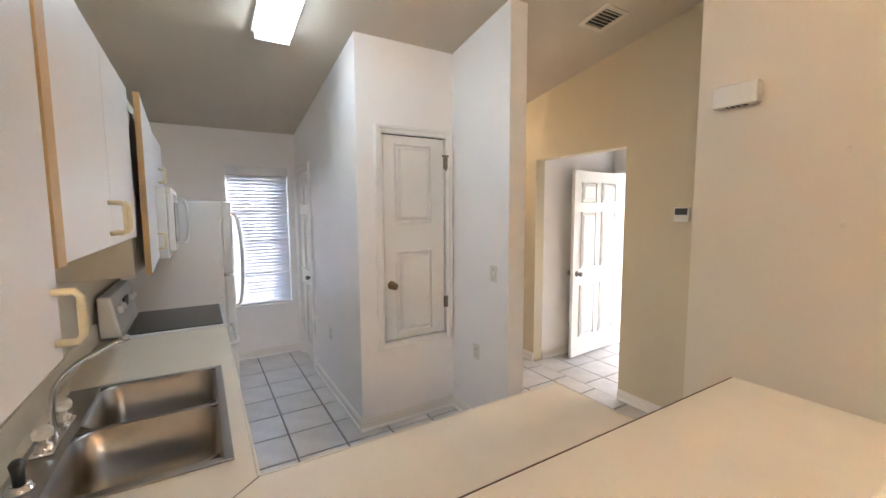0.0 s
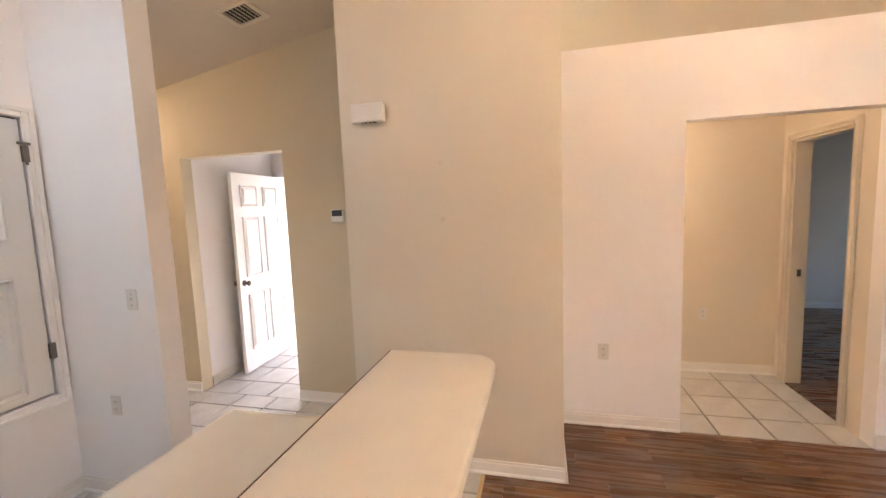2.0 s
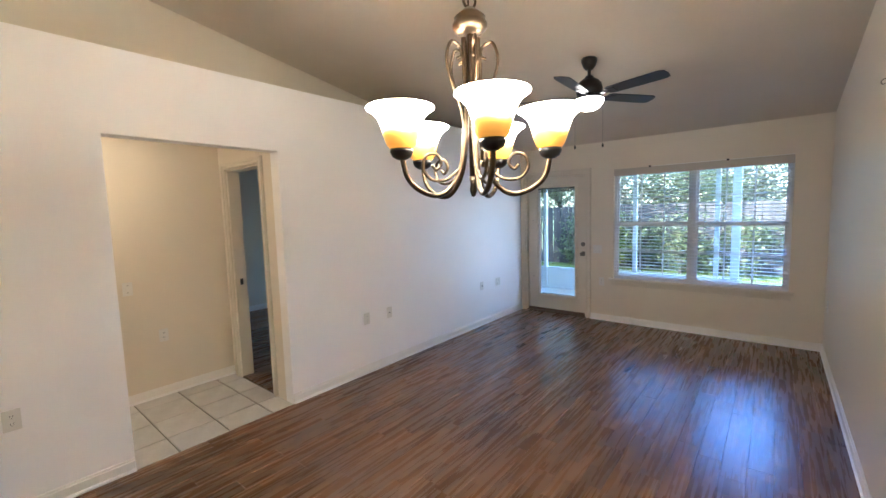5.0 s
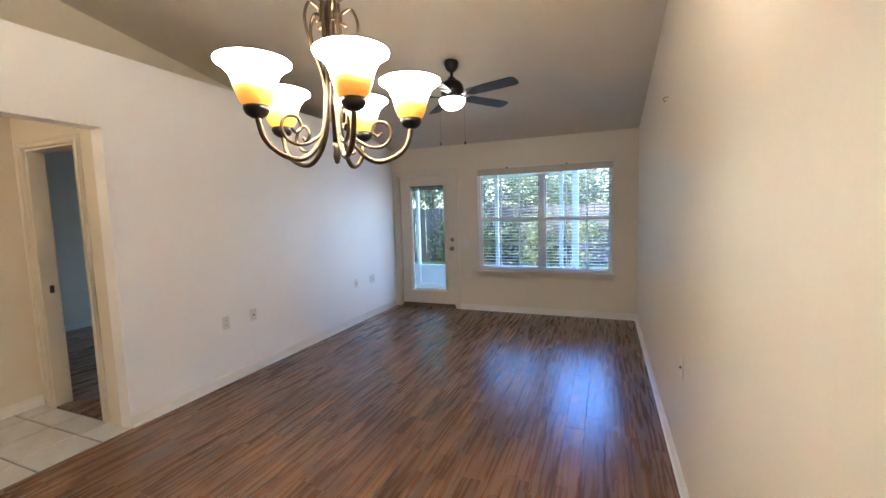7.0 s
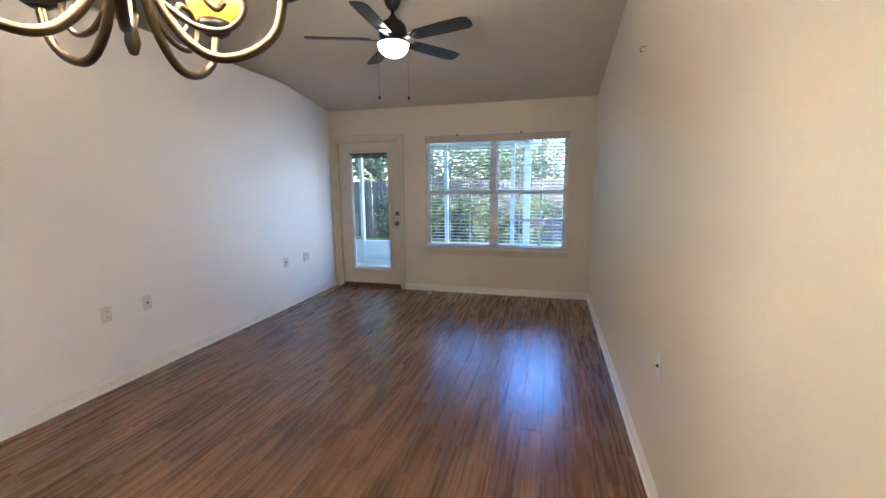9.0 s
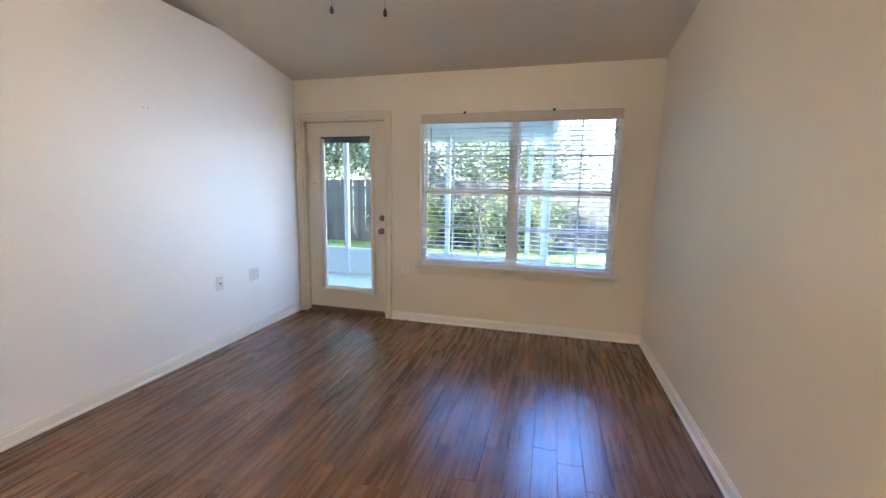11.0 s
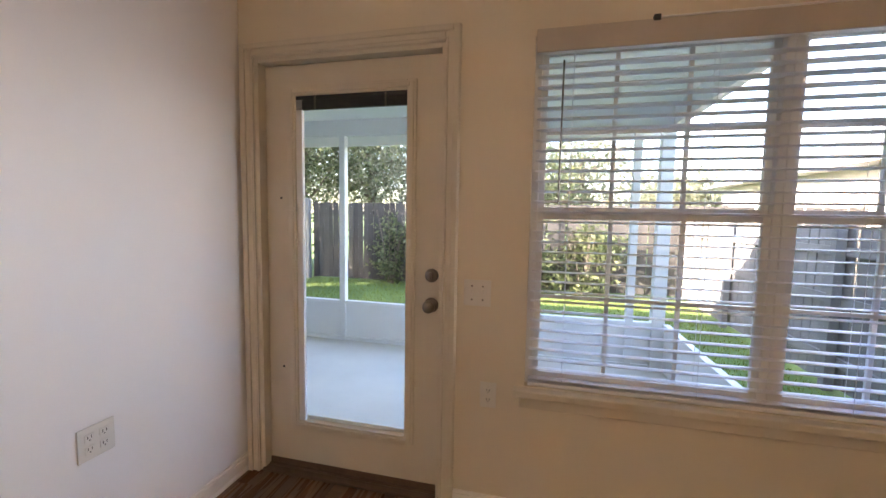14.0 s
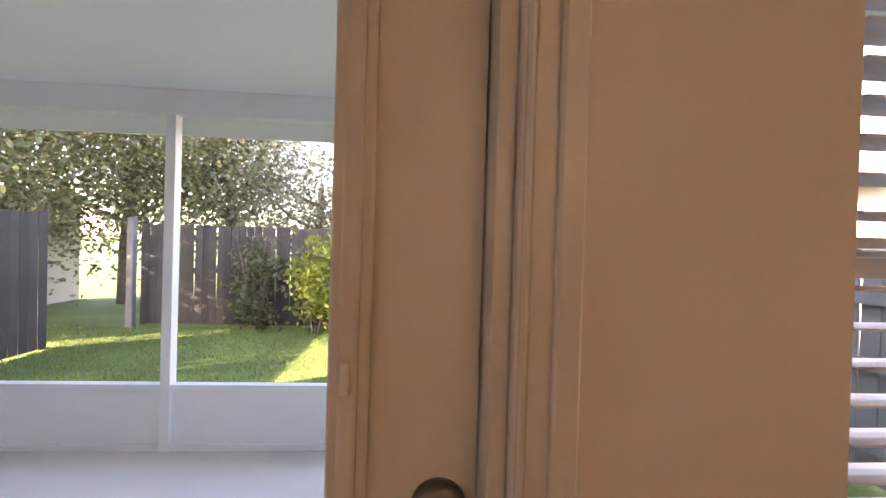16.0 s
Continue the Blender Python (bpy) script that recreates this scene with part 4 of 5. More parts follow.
part("toe_kick", boxes(((WEST, 1.12, 0.0), (1.10, 1.52, 0.089))), CARCASS, c)
for k in range(3):
    a, b = 0.06 + k * 0.366, 0.42 + k * 0.366
    dd = part("door", boxes(((a, 1.581, 0.11), (b, 1.60, 0.865)), bevel=0.0015), CABINET, c)

SX0, SX1, SY0, SY1 = -0.515, 0.012, 1.735, 2.565
top = thing("worktop", "beige laminate L-shaped kitchen worktop", "worktop")
for lo, hi in (((WEST, SY1 - 0.02), (0.062, 3.312)), ((SX1 - 0.02, 1.62), (0.062, SY1 - 0.02)), ((WEST, 1.62), (SX0 + 0.02, SY1 - 0.02)), ((SX0 + 0.02, 1.62), (SX1 - 0.02, SY0 + 0.02)), ((WEST, 1.102), (1.19, 1.62))):
    part("slab", boxes(((*lo, 0.876), (*hi, 0.915))), LAMINATE, top)
part("backsplash", boxes(((WEST, 1.11, 0.916), (WEST + 0.02, 3.31, 1.02)), bevel=0.004), LAMINATE, top)
part("front_edge", boxes(((0.058, 1.622, 0.872), (0.068, 3.312, 0.9165)), ((0.064, 1.617, 0.872), (1.194, 1.627, 0.9165)), ((1.187, 1.102, 0.872), (1.197, 1.62, 0.9165)), bevel=0.003), LAMINATE, top)
part("mitre_joint", boxes(((-0.2, -0.0012, 0.9155), (0.2, 0.0012, 0.9163))), DARK, top).matrix_basis = pose(-0.09, 1.49, 0, 0, 0, 40)
bm = bmesh.new()
box(bm, (WEST, 0.675, 1.03), (1.465, 1.10, 1.07))
vert = [e for e in bm.edges if abs(e.verts[0].co.z - e.verts[1].co.z) > 0.01 and e.verts[0].co.x > 1 and e.verts[0].co.y < 0.9]
bmesh.ops.bevel(bm, geom=vert, offset=0.10, segments=8, affect="EDGES", profile=0.5)
bmesh.ops.bevel(bm, geom=[e for e in bm.edges if len(e.link_faces) == 2 and e.calc_face_angle(0) > 1], offset=0.008, segments=3, affect="EDGES", profile=0.5)
bar = tagged(link("bar_top", bm, LAMINATE), "raised beige laminate breakfast bar, rounded corner", "counter")
part("edge_seam", boxes(((WEST, 1.0985, 1.0660), (1.46, 1.1010, 1.0692))), THRESHOLD, bar, "dark seam along the laminate edge")
structure("wall_bar", boxes(((WEST, 0.97, -0.02), (1.19, 1.099, 1.029))), CREAM, "low cream wall under the breakfast bar", "wall")
baseboard("baseboard_bar", [(WEST, 0.97, 1.19, 0.97, 0, -1), (1.19, 0.955, 1.19, 1.10, 1, 0)])

sink = thing("sink", "double-bowl stainless steel drop-in sink", "sink")


def rounded(bm, x0, x1, y0, y1, r, z, n=6):
    ring = []
    for cx, cy, a0 in ((x1 - r, y1 - r, 0), (x0 + r, y1 - r, 90), (x0 + r, y0 + r, 180), (x1 - r, y0 + r, 270)):
        for k in range(n + 1):
            a = radians(a0 + 90 * k / n)
            ring.append(bm.verts.new((cx + r * math.cos(a), cy + r * math.sin(a), z)))
    return ring


def bridge(bm, rings):
    for a, b in zip(rings, rings[1:]):
        n = len(a)
        for k in range(n):
            bm.faces.new((a[k], a[(k + 1) % n], b[(k + 1) % n], b[k]))


for y0, y1 in ((SY0 + 0.035, 2.13), (2.165, SY1 - 0.035)):
    bm = bmesh.new()
    x0, x1 = SX0 + 0.11, SX1 - 0.035
    rings = [rounded(bm, x0 - e, x1 + e, y0 - e, y1 + e, r, z) for e, r, z in ((0.012, 0.07, 0.921), (0.0, 0.06, 0.917), (-0.006, 0.06, 0.80), (-0.012, 0.06, 0.745), (-0.035, 0.05, 0.728), (-0.10, 0.04, 0.724))]
    bridge(bm, rings)
    bm.faces.new(rings[-1])
    bowl = part("bowl", bm, STEEL, sink, "deep brushed steel bowl", True)
    part("drain", lathe(bmesh.new(), [(0, 0.727), (0.02, 0.726), (0.036, 0.73), (0.042, 0.728)], Matrix.Translation(((x0 + x1) / 2, (y0 + y1) / 2, 0)), 20), DARK, bowl, smooth=True)
rim = boxes(((SX0, SY0, 0.9155), (SX0 + 0.10, SY1, 0.922)), ((SX1 - 0.027, SY0, 0.9155), (SX1, SY1, 0.922)), ((SX0 + 0.10, SY0, 0.9155), (SX1 - 0.027, SY0 + 0.027, 0.922)), ((SX0 + 0.10, SY1 - 0.027, 0.9155), (SX1 - 0.027, SY1, 0.922)), ((SX0 + 0.10, 2.136, 0.9155), (SX1 - 0.027, 2.159, 0.922)), bevel=0.002)
part("rim", rim, STEEL, sink, "flat steel rim")
faucet = thing("faucet", "chrome arched kitchen faucet with clear knobs", "faucet", pose(-0.465, 2.15, 0.922))
part("base_plate", boxes(((-0.028, -0.13, 0), (0.028, 0.13, 0.012)), bevel=0.005), CHROME, faucet)
part("spout", tube(bmesh.new(), spline([(0, 0, 0.01), (0, 0, 0.10), (0.012, 0.003, 0.165), (0.055, 0.015, 0.215), (0.12, 0.032, 0.25), (0.185, 0.05, 0.275)], 8), 0.008, 12), CHROME, faucet, smooth=True)
part("spout_tip", tube(bmesh.new(), [(0.172, 0.046, 0.271), (0.198, 0.054, 0.279)], 0.011, 12), CHROME, faucet, smooth=True)
for y in (-0.10, 0.10):
    kn = part("tap_stem", lathe(bmesh.new(), [(0.022, 0.011), (0.02, 0.03), (0.011, 0.034), (0.011, 0.045), (0, 0.045)], Matrix.Translation((0, y, 0)), 16), CHROME, faucet, smooth=True)
    part("tap_knob", lathe(bmesh.new(), [(0.010, 0.045), (0.024, 0.052), (0.026, 0.07), (0.018, 0.082), (0, 0.084)], Matrix.Translation((0, y, 0)), 10), PLASTIC, kn, "clear acrylic knob")
sprayer = thing("sink_sprayer", "chrome sprayer holder on sink rim", "sprayer", pose(-0.465, 1.86, 0.922))
part("collar", lathe(bmesh.new(), [(0.03, 0), (0.03, 0.01), (0.022, 0.022), (0.020, 0.024), (0.014, 0.01), (0.014, 0.002)], n=20), CHROME, sprayer, smooth=True)
part("nozzle", lathe(bmesh.new(), [(0, 0.004), (0.012, 0.004), (0.013, 0.05), (0.017, 0.075), (0.010, 0.085), (0, 0.085)], n=16), DARK, sprayer, smooth=True)

tilt = -math.degrees(math.atan(SLOPE))
strip = thing("fluorescent_light", "lit white wraparound fluorescent ceiling fixture", "ceiling light", pose(0.43, 2.82, ceil_z(2.82), tilt))
part("housing", boxes(((-0.125, -0.625, -0.034), (0.125, 0.625, 0)), bevel=0.003), PLASTIC, strip)
bm = bmesh.new()
box(bm, (-0.105, -0.60, -0.092), (0.105, 0.60, -0.0345), 0.025, 3)
part("diffuser", bm, TUBE, strip, "glowing ribbed diffuser")
for y in (-0.607, 0.607):
    part("end_cap", boxes(((-0.108, y - 0.007, -0.088), (0.108, y + 0.007, -0.004)), bevel=0.003), PLASTIC, strip)


def dome_light(at, tip, label, power):
    d = thing("dome_light", label, "ceiling light", pose(*at, tip))
    part("base", lathe(bmesh.new(), [(0, 0), (0.14, 0), (0.14, -0.02), (0.125, -0.022), (0, -0.022)][::-1]), BRASS, d)
    part("dome", lathe(bmesh.new(), [(0.125, -0.022), (0.12, -0.06), (0.085, -0.095), (0.04, -0.108), (0, -0.11)][::-1]), DOME, d, "glowing frosted dome", True)
    lamp("dome_bulb", "POINT", power, WARM, pose(at[0], at[1], at[2] - 0.17), radius=0.06)
    return d


dome_light((2.45, 4.35, ceil_z(4.35)), tilt, "lit frosted dome light in the foyer", 0.5)
dome_light((3.62, -0.15, 2.44), 0, "lit frosted dome light in the hall", 0.9)

# ---- chandelier ----
CX, CY, CZ = 0.555, -0.795, 1.645
chandelier = thing("chandelier", "bronze five-arm chandelier with lit amber glass shades", "chandelier", pose(CX, CY, CZ, 0, 0, 66))
R = 0.222
part("column", tube(bmesh.new(), [(0, 0, 0.06), (0, 0, 0.50)], 0.010, 10), BRONZE, chandelier, smooth=True)
part("finial", lathe(bmesh.new(), [(0, 0.0), (0.006, 0.003), (0.011, 0.02), (0.008, 0.04), (0.012, 0.06), (0, 0.062)], n=14), BRONZE, chandelier, smooth=True)
part("collar", lathe(bmesh.new(), [(0, 0.46), (0.035, 0.465), (0.05, 0.478), (0.05, 0.49), (0.04, 0.50), (0.045, 0.507), (0.03, 0.52), (0.012, 0.535), (0, 0.537)], n=24), BRONZE, chandelier, "pale banded collar", True)
part("top_ring", tube(bmesh.new(), [(0.02 * math.cos(a), 0, 0.555 + 0.022 * math.sin(a)) for a in [k * math.pi / 8 for k in range(17)]], 0.004, 6), BRONZE, chandelier)
links = int((ceil_z(CY) - CZ - 0.62) / 0.034)
for k in range(links):
    z = 0.588 + k * 0.034
    ring = [(0.010 * math.cos(a), 0, z + 0.020 * math.sin(a)) for a in [j * math.pi / 6 for j in range(13)]]
    lk = part("chain_link", tube(bmesh.new(), ring, 0.0026, 5), BRONZE, chandelier)
    lk.matrix_basis = pose(0, 0, 0, 0, 0, 90 * (k % 2))
part("canopy", lathe(bmesh.new(), [(0, 0), (0.012, 0), (0.02, 0.02), (0.055, 0.04), (0.065, 0.055), (0, 0.056)], Matrix.Translation((0, 0, ceil_z(CY) - CZ - 0.055)), 24), BRONZE, chandelier, smooth=True)
part("cord", tube(bmesh.new(), [(0.006, 0.004, 0.53), (0.006, -0.004, 1.0), (0.004, 0.004, ceil_z(CY) - CZ - 0.05)], 0.003, 5), BRONZE, chandelier)
for k in range(5):
    a = 2 * math.pi * k / 5
    turn = Matrix.Rotation(a, 4, "Z")

    def ring(pts):
        return [turn @ Vector((x, 0, z)) for x, z in pts]
    arm = part("arm", tube(bmesh.new(), spline(ring([(0.022, 0.45), (0.020, 0.30), (0.026, 0.17), (0.042, 0.08), (0.078, 0.025), (0.120, 0.005), (0.172, 0.02), (0.208, 0.055), (R, 0.112)]), 6), 0.0075, 8), BRONZE, chandelier, smooth=True)
    part("scroll", tube(bmesh.new(), spline(ring([(0.045, 0.08), (0.09, 0.05), (0.135, 0.05), (0.16, 0.08), (0.15, 0.115), (0.118, 0.12), (0.105, 0.095), (0.12, 0.078), (0.133, 0.09)]), 6), 0.0048, 7), BRONZE, arm, smooth=True)
    part("scroll", tube(bmesh.new(), spline(ring([(0.022, 0.16), (0.035, 0.25), (0.065, 0.33), (0.078, 0.39), (0.062, 0.435), (0.035, 0.425), (0.03, 0.40), (0.045, 0.39)]), 6), 0.0045, 7), BRONZE, arm, smooth=True)
    at = Matrix.Translation(turn @ Vector((R, 0, 0)))
    part("cup", lathe(bmesh.new(), [(0, 0.10), (0.013, 0.102), (0.026, 0.110), (0.032, 0.122), (0.031, 0.131), (0, 0.131)], at, 20), FANBLACK, arm, "dark metal cup", True)
    prof = [(0.030, 0.0), (0.039, 0.010), (0.047, 0.033), (0.054, 0.062), (0.063, 0.083), (0.077, 0.098), (0.091, 0.107), (0.091, 0.110), (0.075, 0.102), (0.060, 0.086), (0.050, 0.062), (0.043, 0.033), (0.035, 0.012), (0.0, 0.007)]
    sh = part("shade", lathe(bmesh.new(), [(a, b * 0.99) for a, b in prof], n=32), SHADE, chandelier, "amber to white frosted bell shade", True)
    sh.matrix_basis = Matrix.Translation(turn @ Vector((R, 0, 0.130)))
    bulb_at = pose(CX, CY, CZ, 0, 0, 66) @ turn @ Vector((R, 0, 0.222))
    lamp("chandelier_bulb", "POINT", 0.4, (1.0, 0.72, 0.42), Matrix.Translation(bulb_at), radius=0.035)

# ---- ceiling fan ----
FX, FY = 1.135, -3.37
FZ = ceil_z(FY)
fan = thing("ceiling_fan", "dark bronze five-blade ceiling fan with lit bowl", "ceiling fan", pose(FX, FY, 0))
part("canopy", lathe(bmesh.new(), [(0, FZ - 0.085), (0.03, FZ - 0.085), (0.05, FZ - 0.06), (0.065, FZ - 0.02), (0.065, FZ + 0.01), (0, FZ + 0.01)], n=24), FANBLACK, fan, smooth=True)
part("downrod", tube(bmesh.new(), [(0, 0, 2.70), (0, 0, FZ - 0.06)], 0.014, 12), FANBLACK, fan)
part("motor", lathe(bmesh.new(), [(0, 2.555), (0.09, 2.555), (0.105, 2.575), (0.11, 2.61), (0.10, 2.65), (0.075, 2.68), (0.04, 2.70), (0.03, 2.72), (0, 2.72)], n=32), FANBLACK, fan, "rounded dark motor housing", True)
part("light_ring", lathe(bmesh.new(), [(0, 2.525), (0.105, 2.525), (0.11, 2.54), (0.085, 2.556), (0, 2.556)], n=32), FANBLACK, fan, smooth=True)
part("bowl", lathe(bmesh.new(), [(0, 2.43), (0.045, 2.434), (0.085, 2.453), (0.11, 2.485), (0.12, 2.52), (0.112, 2.526), (0, 2.526)], n=32), BOWL, fan, "glowing frosted glass bowl", True)
for k in range(5):
    ang = 20 + 72 * k
    bm = bmesh.new()
    outline = [(0.17, -0.045), (0.20, -0.058), (0.45, -0.066), (0.62, -0.066), (0.655, -0.05), (0.665, 0.0), (0.655, 0.05), (0.62, 0.066), (0.45, 0.066), (0.20, 0.058), (0.17, 0.045)]
    lo = [bm.verts.new((x, y, -0.003)) for x, y in outline]
    hi = [bm.verts.new((x, y, 0.003)) for x, y in outline]
    bm.faces.new(lo[::-1])
    bm.faces.new(hi)
    for i in range(len(outline)):
        j = (i + 1) % len(outline)
        bm.faces.new((lo[i], lo[j], hi[j], hi[i]))
    blade = part("blade", bm, BLADE, fan)
    blade.matrix_basis = pose(0, 0, 2.556, 0, 0, ang) @ pose(0, 0, 0, -12, 0, 0)
    part("blade_iron", boxes(((0.08, -0.018, -0.012), (0.20, 0.018, -0.004)), ((0.19, -0.04, -0.010), (0.25, 0.04, -0.004)), bevel=0.003), FANBLACK, blade)
for x, y in ((0.10, 0.06), (-0.11, -0.02)):
    part("pull_chain", tube(bmesh.new(), [(x, y, 2.14), (x, y, 2.54)], 0.0009, 5), DARK, fan)
    part("pull_knob", lathe(bmesh.new(), [(0, 2.11), (0.008, 2.115), (0.009, 2.13), (0.003, 2.145), (0, 2.146)], Matrix.Translation((x, y, 0)), 12), DARK, fan, smooth=True)

# ---- outside: porch, yard, fences, trees ----
GROUND = -0.35
bm = bmesh.new()
bmesh.ops.create_grid(bm, x_segments=2, y_segments=2, size=900, matrix=Matrix.Translation((0, 0, GROUND)))
structure("ground", bm, GRASSG, "sunlit and shaded lawn reaching to the horizon", "lawn")
structure("foundation", boxes(((WEST - 0.12, SOUTH - 0.12, GROUND - 0.1), (8.12, NORTH + 0.12, -0.062))), CONCRETE, "house foundation slab", "foundation")
PX0, PX1, PY = 0.30, 7.0, -8.17
CORNER = (0.31, 0.43)
structure("porch_floor", boxes(((PX0 - 0.08, PY - 0.12, GROUND - 0.1), (PX1 + 0.08, SOUTH - 0.125, -0.165))), CONCRETE, "pale concrete porch slab", "porch floor")
structure("ceiling_porch", boxes(((PX0 - 0.06, PY - 0.4, 2.42), (PX1 + 0.4, SOUTH - 0.119, 2.47))), SOFFIT, "white porch ceiling", "porch ceiling")
structure("roof_porch", boxes(((PX0 - 0.10, PY - 0.43, 2.471), (PX1 + 0.45, SOUTH - 0.119, 2.72)), ((PX0 - 0.10, PY - 0.43, 2.20), (PX1 + 0.45, PY - 0.40, 2.471))), SOFFIT, "white porch roof with fascia", "roof")
porch = thing("porch_enclosure", "white aluminium screen-porch frame with kick panels", "screen porch")
part("top_beam", boxes(((PX0, PY - 0.04, 2.24), (PX1, PY + 0.04, 2.42)), bevel=0.004), PORCHWHITE, porch)
part("side_beam", boxes(((PX0 - 0.04, PY + 0.041, 2.24), (PX0 + 0.04, SOUTH - 0.13, 2.42)), bevel=0.004), PORCHWHITE, porch)
part("corner_post", boxes(((CORNER[0], PY - 0.06, -0.165), (CORNER[1], PY + 0.05, 2.24)), bevel=0.006), PORCHWHITE, porch, "wide white corner post")
for x in (0.635, 1.95, 3.8, 5.6, PX1):
    part("post", boxes(((x - 0.035, PY - 0.035, -0.165), (x + 0.035, PY + 0.045, 2.24)), bevel=0.004), PORCHWHITE, porch)
part("rail", boxes(((PX0 + 0.036, PY - 0.03, 0.27), (PX1 - 0.036, PY + 0.04, 0.315)), bevel=0.004), PORCHWHITE, porch)
part("kick_panel", boxes(((PX0 + 0.036, PY - 0.012, -0.16), (PX1 - 0.036, PY + 0.012, 0.268))), PORCHWHITE, porch, "white kick panel")
part("side_rail", boxes(((PX0 - 0.03, PY + 0.05, 0.27), (PX0 + 0.03, SOUTH - 0.14, 0.315)), bevel=0.004), PORCHWHITE, porch)
part("side_panel", boxes(((PX0 - 0.012, PY + 0.05, -0.16), (PX0 + 0.012, SOUTH - 0.14, 0.268))), PORCHWHITE, porch)
part("bottom_rail", boxes(((PX0 + 0.036, PY - 0.03, -0.165), (PX1 - 0.036, PY + 0.035, -0.12)), bevel=0.004), PORCHWHITE, porch)
part("end_panel", boxes(((PX1 + 0.036, PY - 0.03, -0.16), (PX1 + 0.07, SOUTH - 0.121, 2.419))), PORCHWHITE, porch)


def fence(name, label, x0, y0, x1, y1, height, mat, rails_side):
    """Upright boards on rails and posts from one point to the other."""
    f = thing(name, label, "fence", kind="structure")
    d = Vector((x1 - x0, y1 - y0, 0))
    n = int(d.length / 0.142)
    yaw = math.degrees(math.atan2(d.y, d.x))
    proto = None
    for k in range(n):
        h = height + random.uniform(-0.012, 0.012)
        q = Vector((x0, y0, 0)) + d * ((k + 0.5) / n)
        if proto is None:
            bm = bmesh.new()
            box(bm, (-0.068, -0.009, 0), (0.068, 0.009, 1.0))
            proto = part("board", bm, mat, f)
            ob = proto
        else:
            ob = new("board", proto.data)
            ob.parent = f
        ob.matrix_basis = pose(q.x, q.y, GROUND + 0.03, random.uniform(-0.6, 0.6), random.uniform(-0.7, 0.7), yaw + random.uniform(-1, 1)) @ Matrix.Diagonal((1, 1, h - 0.03, 1))
    base = pose(x0, y0, GROUND, 0, 0, yaw)
    for z in (0.3, height * 0.55, height - 0.25):
        r = part("rail", boxes(((0, rails_side * 0.03 - 0.02, z - 0.045), (d.length, rails_side * 0.03 + 0.02, z + 0.045))), mat, f)
        r.matrix_basis = base
    for k in range(int(d.length / 2.4) + 1):
        x = min(k * 2.4, d.length - 0.05)
        r = part("post", boxes(((x - 0.045, rails_side * 0.09 - 0.045, -0.1), (x + 0.045, rails_side * 0.09 + 0.045, height + 0.04)), bevel=0.006), mat, f)
        r.matrix_basis = base
    return f


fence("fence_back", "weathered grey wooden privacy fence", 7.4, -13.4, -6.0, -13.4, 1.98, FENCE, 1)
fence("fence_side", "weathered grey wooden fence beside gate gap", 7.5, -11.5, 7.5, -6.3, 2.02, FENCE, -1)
fence("fence_neighbour", "pale wooden side fence, partly in shade", -1.42, -6.2, -1.42, -13.2, 1.66, FENCEPALE, 1)
gate_post = thing("gate_post", "pale wooden gate post at fence gap", "gate post", pose(7.42, -13.15, GROUND))
part("post", boxes(((-0.06, -0.06, -0.1), (0.06, 0.06, 2.08)), bevel=0.01), FENCEPALE, gate_post)


def leaves(bm, centre, radii, count, size, rnd):
    """Small leaf cards scattered in clumps inside an ellipsoid."""
    c = Vector(centre)
    clumps = []
    for _ in range(max(5, count // 140)):
        while True:
            q = Vector((rnd.uniform(-1, 1), rnd.uniform(-1, 1), rnd.uniform(-1, 1)))
            if 0.15 < q.length < 1:
                break
        clumps.append(Vector((q.x * radii[0], q.y * radii[1], q.z * radii[2])))
    spread = min(radii) * 0.42
    for _ in range(count):
        q = c + rnd.choice(clumps) + Vector((rnd.gauss(0, spread), rnd.gauss(0, spread), rnd.gauss(0, spread * 0.8)))
        if q.z < GROUND + 0.05:
            continue
        u = Vector((rnd.gauss(0, 1), rnd.gauss(0, 1), rnd.gauss(0, 0.7))).normalized()
        w = u.orthogonal().normalized()
        w = (w + u.cross(w) * rnd.uniform(-1, 1)).normalized()
        s = size * rnd.uniform(0.6, 1.4)
        vs = [bm.verts.new(q + u * s), bm.verts.new(q + w * s * 0.5), bm.verts.new(q - u * s), bm.verts.new(q - w * s * 0.5)]
        bm.faces.new(vs)
    return bm


def tree(label, x, y, height, crown, spread, count, mat, seed, size=0.064):
    rnd = random.Random(seed)
    t = thing("tree", label, "tree", pose(x, y, GROUND), group="trees behind the fence")
    bm = bmesh.new()
    lean = rnd.uniform(-0.3, 0.3)
    tube(bm, spline([(0, 0, -0.1), (lean * 0.3, 0.05, height * 0.3), (lean, 0, height * 0.6), (lean * 1.3, 0.1, height * 0.85)], 5), 0.17, 10, 0.35)
    for k in range(9):
        a = rnd.uniform(0, 6.28)
        z = height * rnd.uniform(0.3, 0.75)
        ln = spread * rnd.uniform(0.5, 1.0)
        tube(bm, spline([(lean * 0.6, 0, z), (lean * 0.6 + math.cos(a) * ln * 0.5, math.sin(a) * ln * 0.5, z + ln * 0.25), (lean + math.cos(a) * ln, math.sin(a) * ln, z + ln * 0.65)], 4), 0.07, 6, 0.25)
    part("trunk", bm, BARK, t, smooth=True)
    bm = leaves(bmesh.new(), (lean, 0, crown), (spread, spread, (height - crown) + 0.2), int(count * 6.5), size, rnd)
    part("crown", bm, mat, t)
    return t


